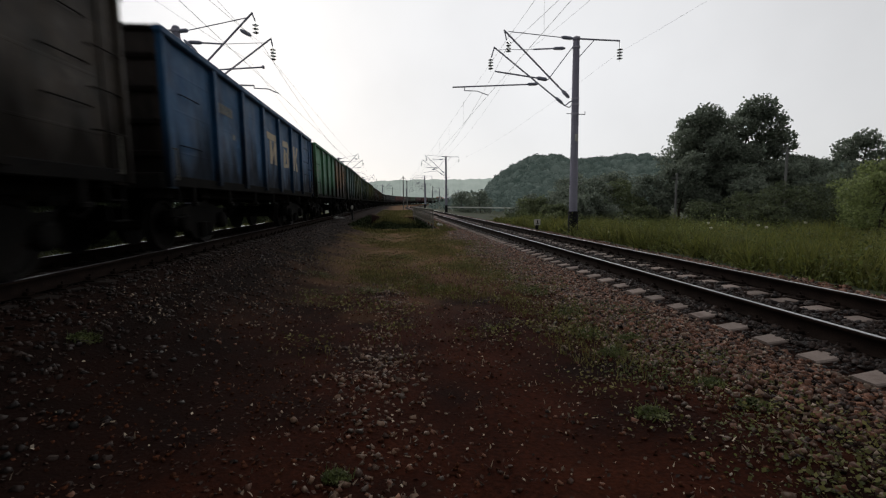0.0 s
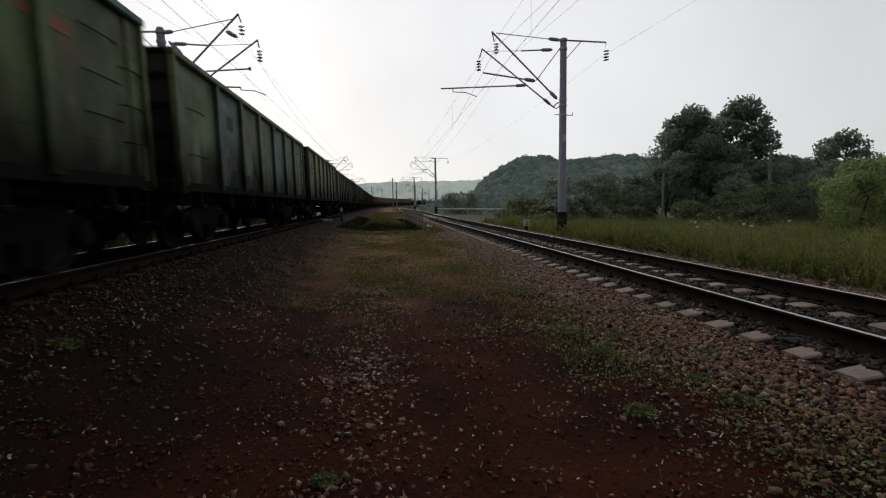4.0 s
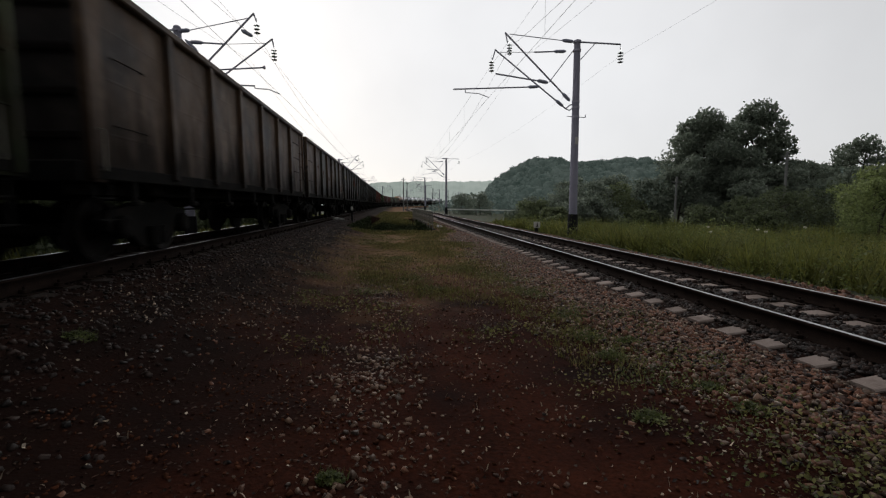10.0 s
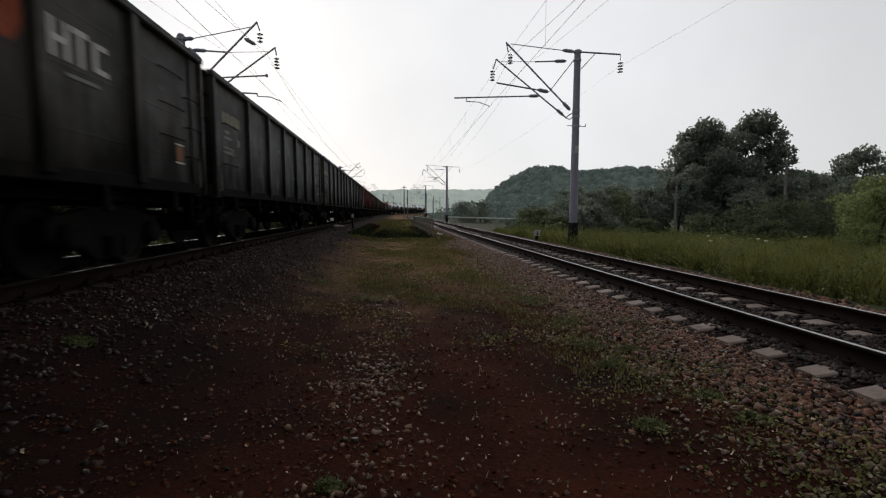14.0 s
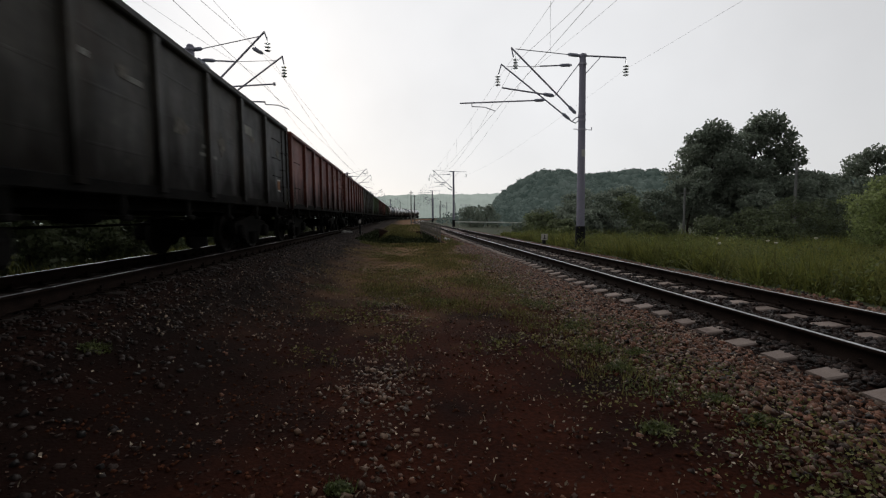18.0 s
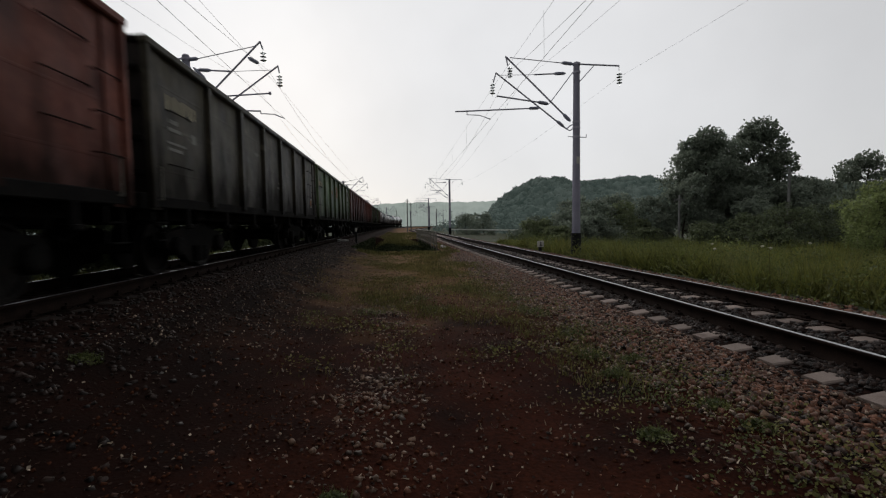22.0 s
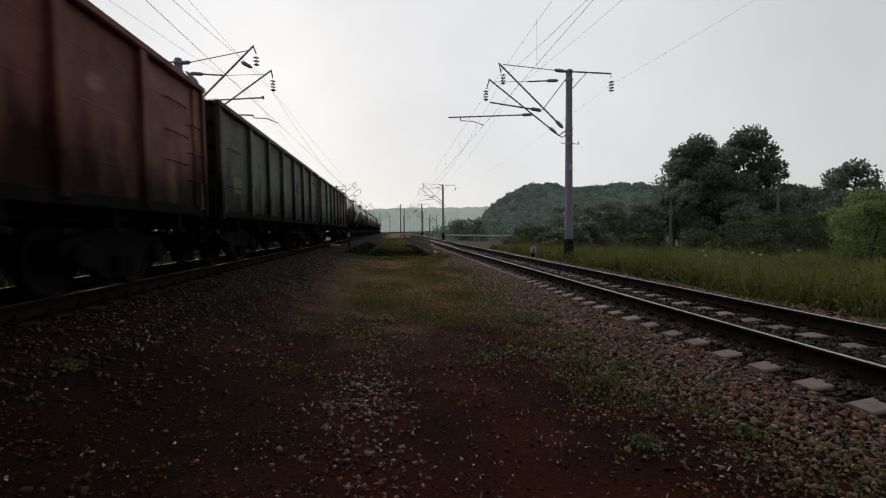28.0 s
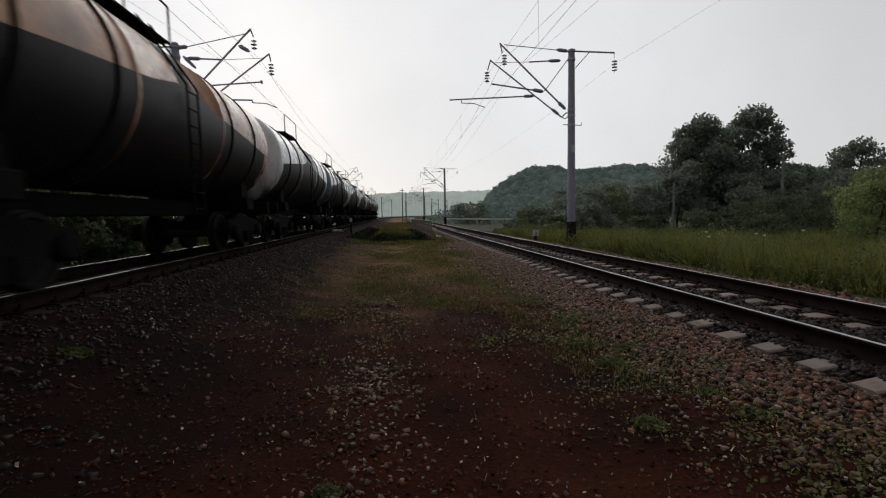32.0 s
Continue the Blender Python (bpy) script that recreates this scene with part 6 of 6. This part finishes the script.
stones("path_chips", 300, -1.0, 1.4, 3.0, 15, 0.008, 173, "small pale chips of stone trodden into the path", lift=0.8, material=M_CHIP)
stones("trackside_stones", 6500, 2.3, 3.85, -4.0, 1.1, 0.0195, 161, "brown-grey crushed ballast stones beside the track", power=1.0)
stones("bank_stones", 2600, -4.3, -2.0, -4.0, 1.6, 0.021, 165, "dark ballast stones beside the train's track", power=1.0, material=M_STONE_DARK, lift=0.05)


def litter():
    rng = np.random.default_rng(71)
    n = 2400
    s, u = 1.0 + 22 * rng.uniform(0, 1, n) ** 1.5, rng.uniform(-3.0, 3.2, n)
    keep = (u > -1.0) | (s > 5) | (rng.uniform(0, 1, n) < 0.35)
    s, u = s[keep], u[keep]
    n = len(s)
    pos = along_np(s, u, ground_z(u, s) + 0.006)
    size = np.stack([rng.uniform(0.006, 0.02, n), rng.uniform(0.02, 0.06, n), rng.uniform(0.01, 0.05, n)], -1)
    tagged(part("litter", scatter("litter", BLADE_V, BLADE_F, pos, size, rng, M_STRAW, tilt=0.5), None), "dry leaves and straw on the path", "litter", kind="stuff")


litter()


def flakes():
    rng = np.random.default_rng(72)
    n = 3600
    s, u = 1.0 + 24 * rng.uniform(0, 1, n) ** 1.4, rng.uniform(-3.6, 3.4, n)
    keep = (u > -1.0) | (s > 5) | (rng.uniform(0, 1, n) < 0.35)
    s, u = s[keep], u[keep]
    n = len(s)
    pos = along_np(s, u, ground_z(u, s) + 0.012)
    size = rng.uniform(0.012, 0.034, n)
    tagged(part("fallen_leaves", scatter("fallen_leaves", LEAF_V, LEAF_F, pos, size, rng, M_STRAW, tilt=0.55), None), "small dry leaves strewn over soil and stones", "litter", kind="stuff")


def weeds(name, n, u0, u1, s0, s1, r, h, leaf, seed, material, label):
    """Low leafy weeds in patches."""
    rng = np.random.default_rng(seed)
    s, u = s0 + (s1 - s0) * rng.uniform(0, 1, n) ** 1.3, rng.uniform(u0, u1, n)
    k = 60
    uu = np.repeat(u, k) + rng.normal(0, r, n * k)
    ss = np.repeat(s, k) + rng.normal(0, r, n * k)
    tall = np.repeat(h * rng.uniform(0.5, 1.2, n), k) * np.exp(-((uu - np.repeat(u, k)) ** 2 + (ss - np.repeat(s, k)) ** 2) / (2 * (1.4 * r) ** 2))
    pos = along_np(ss, uu, ground_z(uu, ss) + tall * rng.uniform(0.1, 1.0, n * k))
    tagged(part(name, scatter(name, LEAF_V, LEAF_F, pos, leaf * rng.uniform(0.6, 1.4, n * k), rng, material, tilt=0.6), None), label, "weeds", kind="stuff")


def dead_leaves():
    """Brown leaf litter and crumbs of soil pressed into the ground."""
    rng = np.random.default_rng(73)
    n = 26000
    s, u = -2.0 + 18 * rng.uniform(0, 1, n) ** 1.5, rng.uniform(-3.4, 3.2, n)
    keep = rng.uniform(0, 1, n) < 0.35 + 0.65 * (np.sin(u * 2.3 + np.sin(s * 1.9)) * np.sin(s * 1.4 + u) > -0.1)
    s, u = s[keep], u[keep]
    pos = along_np(s, u, ground_z(u, s) + 0.006)
    size = np.stack([rng.uniform(0.012, 0.04, len(s)), rng.uniform(0.012, 0.04, len(s)), rng.uniform(0.02, 0.12, len(s))], -1)
    tagged(part("leaf_litter", scatter("leaf_litter", LEAF_V, LEAF_F, pos, size, rng, M_DEADLEAF, tilt=0.4), None), "brown rotting leaf litter on the trodden soil", "litter", kind="stuff")


flakes()
dead_leaves()
weeds("ballast_creepers", 70, 1.9, 3.3, 1.6, 6.5, 0.14, 0.05, 0.024, 79, M_WEED, "low creeping weeds between the near ballast stones")
weeds("shoulder_leaf_weeds", 110, 1.6, 3.2, 2.0, 18, 0.15, 0.10, 0.03, 74, M_GRASS_LOW, "low leafy weeds in the ballast shoulder")


def weed_tuft(u, s, r, h, seed):
    """A low tuft of broad leaves with a few longer blades."""
    rng = np.random.default_rng(seed)
    root = tagged(new("weed_tuft"), "low tuft of green weeds among stones and soil", "weeds", "weed tufts on the path")
    root.matrix_basis = pose(u, s, float(ground_z(u, s)))
    n = 260
    a, d = rng.uniform(0, 2 * math.pi, n), r * rng.uniform(0, 1, n) ** 0.7
    x, y = d * np.cos(a), d * np.sin(a)
    lie = ground_z(u + x, s + y) - float(ground_z(u, s))
    pos = np.stack([x, y, lie + h * rng.uniform(0.05, 1, n) * (1 - 0.7 * d / r)], -1)
    part("foliage", scatter("foliage", LEAF_V, LEAF_F, pos, rng.uniform(0.012, 0.036, n), rng, M_WEED, tilt=0.6), None, root)["kind"] = "stuff"
    n = 70
    a, d = rng.uniform(0, 2 * math.pi, n), 1.2 * r * rng.uniform(0, 1, n) ** 0.7
    x, y = d * np.cos(a), d * np.sin(a)
    pos = np.stack([x, y, ground_z(u + x, s + y) - float(ground_z(u, s)) - 0.01], -1)
    hh = h * rng.uniform(0.6, 1.7, n)
    part("grass", scatter("grass", BLADE_V, BLADE_F, pos, np.stack([rng.uniform(0.004, 0.008, n), hh * 0.8, hh], -1), rng, M_WEED, tilt=0.4), None, root)["kind"] = "stuff"


for k, (u, s, r, h) in enumerate(((2.14, 4.27, 0.16, 0.10), (2.6, 4.78, 0.14, 0.09), (2.11, 7.52, 0.3, 0.12), (1.76, 2.92, 0.13, 0.07), (2.59, 2.97, 0.12, 0.07), (-0.04, 11.2, 0.45, 0.14), (0.37, 8.99, 0.4, 0.13), (2.2, 8.72, 0.4, 0.13), (2.27, 7.25, 0.25, 0.12),
                                  (-0.54, 7.9, 0.3, 0.10), (2.36, 6.02, 0.25, 0.10), (2.0, 9.7, 0.45, 0.14), (0.64, 8.21, 0.3, 0.12), (2.56, 3.42, 0.12, 0.07), (-1.58, 9.48, 0.4, 0.10), (2.21, 4.94, 0.2, 0.10), (-2.84, 4.33, 0.14, 0.06), (-0.39, 2.46, 0.08, 0.05), (1.5, 10.4, 0.5, 0.13), (0.2, 12.6, 0.5, 0.15))):
    weed_tuft(u, s, r, h, 300 + k)
weeds("path_leaf_weeds", 90, -1.4, 2.4, 5.0, 26, 0.2, 0.09, 0.045, 75, M_GRASS_LOW, "low leafy weeds on the path")
weeds("meadow_weeds", 1700, 8.2, 24, 3, 38, 0.42, 1.15, 0.07, 76, M_MEADOW_WEED, "bushy yellow-green weeds among the meadow grass")
weeds("flowering_weeds", 16, 13.2, 18.0, 18.5, 25, 0.32, 1.5, 0.085, 78, M_LEAF_LIGHT, "tall light green weeds standing out of the grass")
weeds("far_thicket", 130, 14, 60, 96, 190, 2.6, 4.6, 0.9, 77, M_WOODS, "thicket at the foot of the hill, painted with haze")

# ---- sleepers, last ----
def b_sleeper(bm):
    """A cast sleeper: flat rail seats, ends that slope down outwards, a lower waist."""
    rings = []
    for x, top, w in ((-1.35, -0.03, 0.10), (-1.02, 0.006, 0.112), (-0.3, -0.004, 0.104), (-0.18, -0.05, 0.10), (0.18, -0.05, 0.10), (0.3, -0.004, 0.104), (1.02, 0.006, 0.112), (1.35, -0.03, 0.10)):
        rings.append([bm.verts.new((x, y, z)) for y, z in ((-0.15, -0.2), (0.15, -0.2), (w + 0.014, top - 0.014), (w, top), (-w, top), (-w - 0.014, top - 0.014))])
    for p, q in zip(rings, rings[1:]):
        for i in range(6):
            bm.faces.new((p[i], p[(i + 1) % 6], q[(i + 1) % 6], q[i]))
    bm.faces.new(rings[0][::-1])
    bm.faces.new(rings[-1])
    bmesh.ops.recalc_face_normals(bm, faces=bm.faces)


def b_fastening(bm):
    # base plate made wide to darken the sleeper beside the rail
    box(bm, 0, 0, 0.012, 0.46, 0.235, 0.014)
    for d in (-0.11, 0.11):
        box(bm, d, 0, 0.04, 0.07, 0.1, 0.05, bevel=0.01)
        rod(bm, (d, 0, 0.03), (d, 0, 0.1), 0.014, 6)


def sleepers(name, u, z_top, s0, s1, spacing, limit, words, stuff):
    rng = random.Random(int(u * 100))
    bed = tagged(new(name), words, "railway sleepers", kind="structure")
    n = int((s1 - s0) / spacing)
    for i in range(n):
        s = s0 + i * spacing
        if s < limit:
            p, h = along(s, u + rng.uniform(-0.02, 0.02), z_top - 0.2 + rng.uniform(-0.008, 0.004))
            ob = put("sleeper", ("sleeper", stuff.name), b_sleeper, stuff, bed, pose(*p, 0, 0, h + rng.uniform(-0.7, 0.7)))
            if s < 45:
                for x in (-GAUGE, GAUGE):
                    put("rail_fastening", "rail_fastening", b_fastening, M_RUST, ob, pose(x, 0, 0), "rusty rail fastening on a wide dark plate")
    rest = []
    for i in range(n):
        s = s0 + i * spacing
        if s >= limit:
            rest.append((s, u))
    if rest:
        bm = bmesh.new()
        b_sleeper(bm)
        bmesh.ops.triangulate(bm, faces=bm.faces)
        bm.verts.index_update()
        v = np.array([p.co[:] for p in bm.verts])
        f = np.array([[q.index for q in p.verts] for p in bm.faces])
        bm.free()
        pos = np.array([along(s, uu, z_top - 0.2)[0][:] for s, uu in rest])
        turn = np.array([radians(along(s, uu)[1]) for s, uu in rest])
        me = scatter("far_sleepers", v, f, pos, np.ones(len(rest)), np.random.default_rng(5), stuff, tilt=0.0, turn=turn)
        tagged(part("far_sleepers", me, None, bed), kind="stuff")


sleepers("sleepers_of_the_empty_track", U_R, Z_R, -4.89, 300, 0.5435, 140, "pale weathered concrete sleepers in brown ballast", M_SLEEPER)
sleepers("sleepers_under_the_train", U_L, Z_L, -8.0, 300, 0.5435, 90, "concrete sleepers painted dark for the shade under the train", M_SLEEPER_SHADED)


# ---- what moves ----
def travelled(t):
    return 10.390 * t - 0.05015 * t * t + 0.000473 * t ** 3


def wagon_pose(mid, t, reach):
    """A wagon stands on its two bogies, which follow the line."""
    a, _ = along(mid - travelled(t) - reach, U_L, Z_L)
    b, _ = along(mid - travelled(t) + reach, U_L, Z_L)
    c = (a + b) / 2
    return pose(c.x, c.y, c.z, 0, 0, math.degrees(math.atan2(b.y - a.y, b.x - a.x)) - 90)


def motions():
    middle = {}
    for wagon, mid in wagons:
        middle[wagon] = mid
        walk(wagon, [(t, wagon_pose(mid, t, 4.3)) for t in [i * 1.0 for i in range(33)]])
    for w, wagon, yy in wheelsets:
        mid = middle[wagon]
        times = [i * 0.0666667 for i in range(481) if -14 < mid - travelled(i * 0.0666667) < 62]
        if not times or times[0] > 0:
            times = [0.0] + times
        if times[-1] < 32.0:
            times = times + [32.0]
        lo = times[1] if len(times) > 2 else 0.0
        hi = times[-2] if len(times) > 2 else 0.0
        start = 0.0 if mid - travelled(0.0) < 62 else lo
        end = 32.0 if mid - travelled(32.0) > -14 and mid - travelled(32.0) < 62 else hi
        rows = []
        for t in times:
            d = travelled(min(max(t, start), end)) / 0.475
            rows.append((t, pose(0, yy, 0.475, math.degrees(d) % 360)))
        walk(w, rows)


motions()
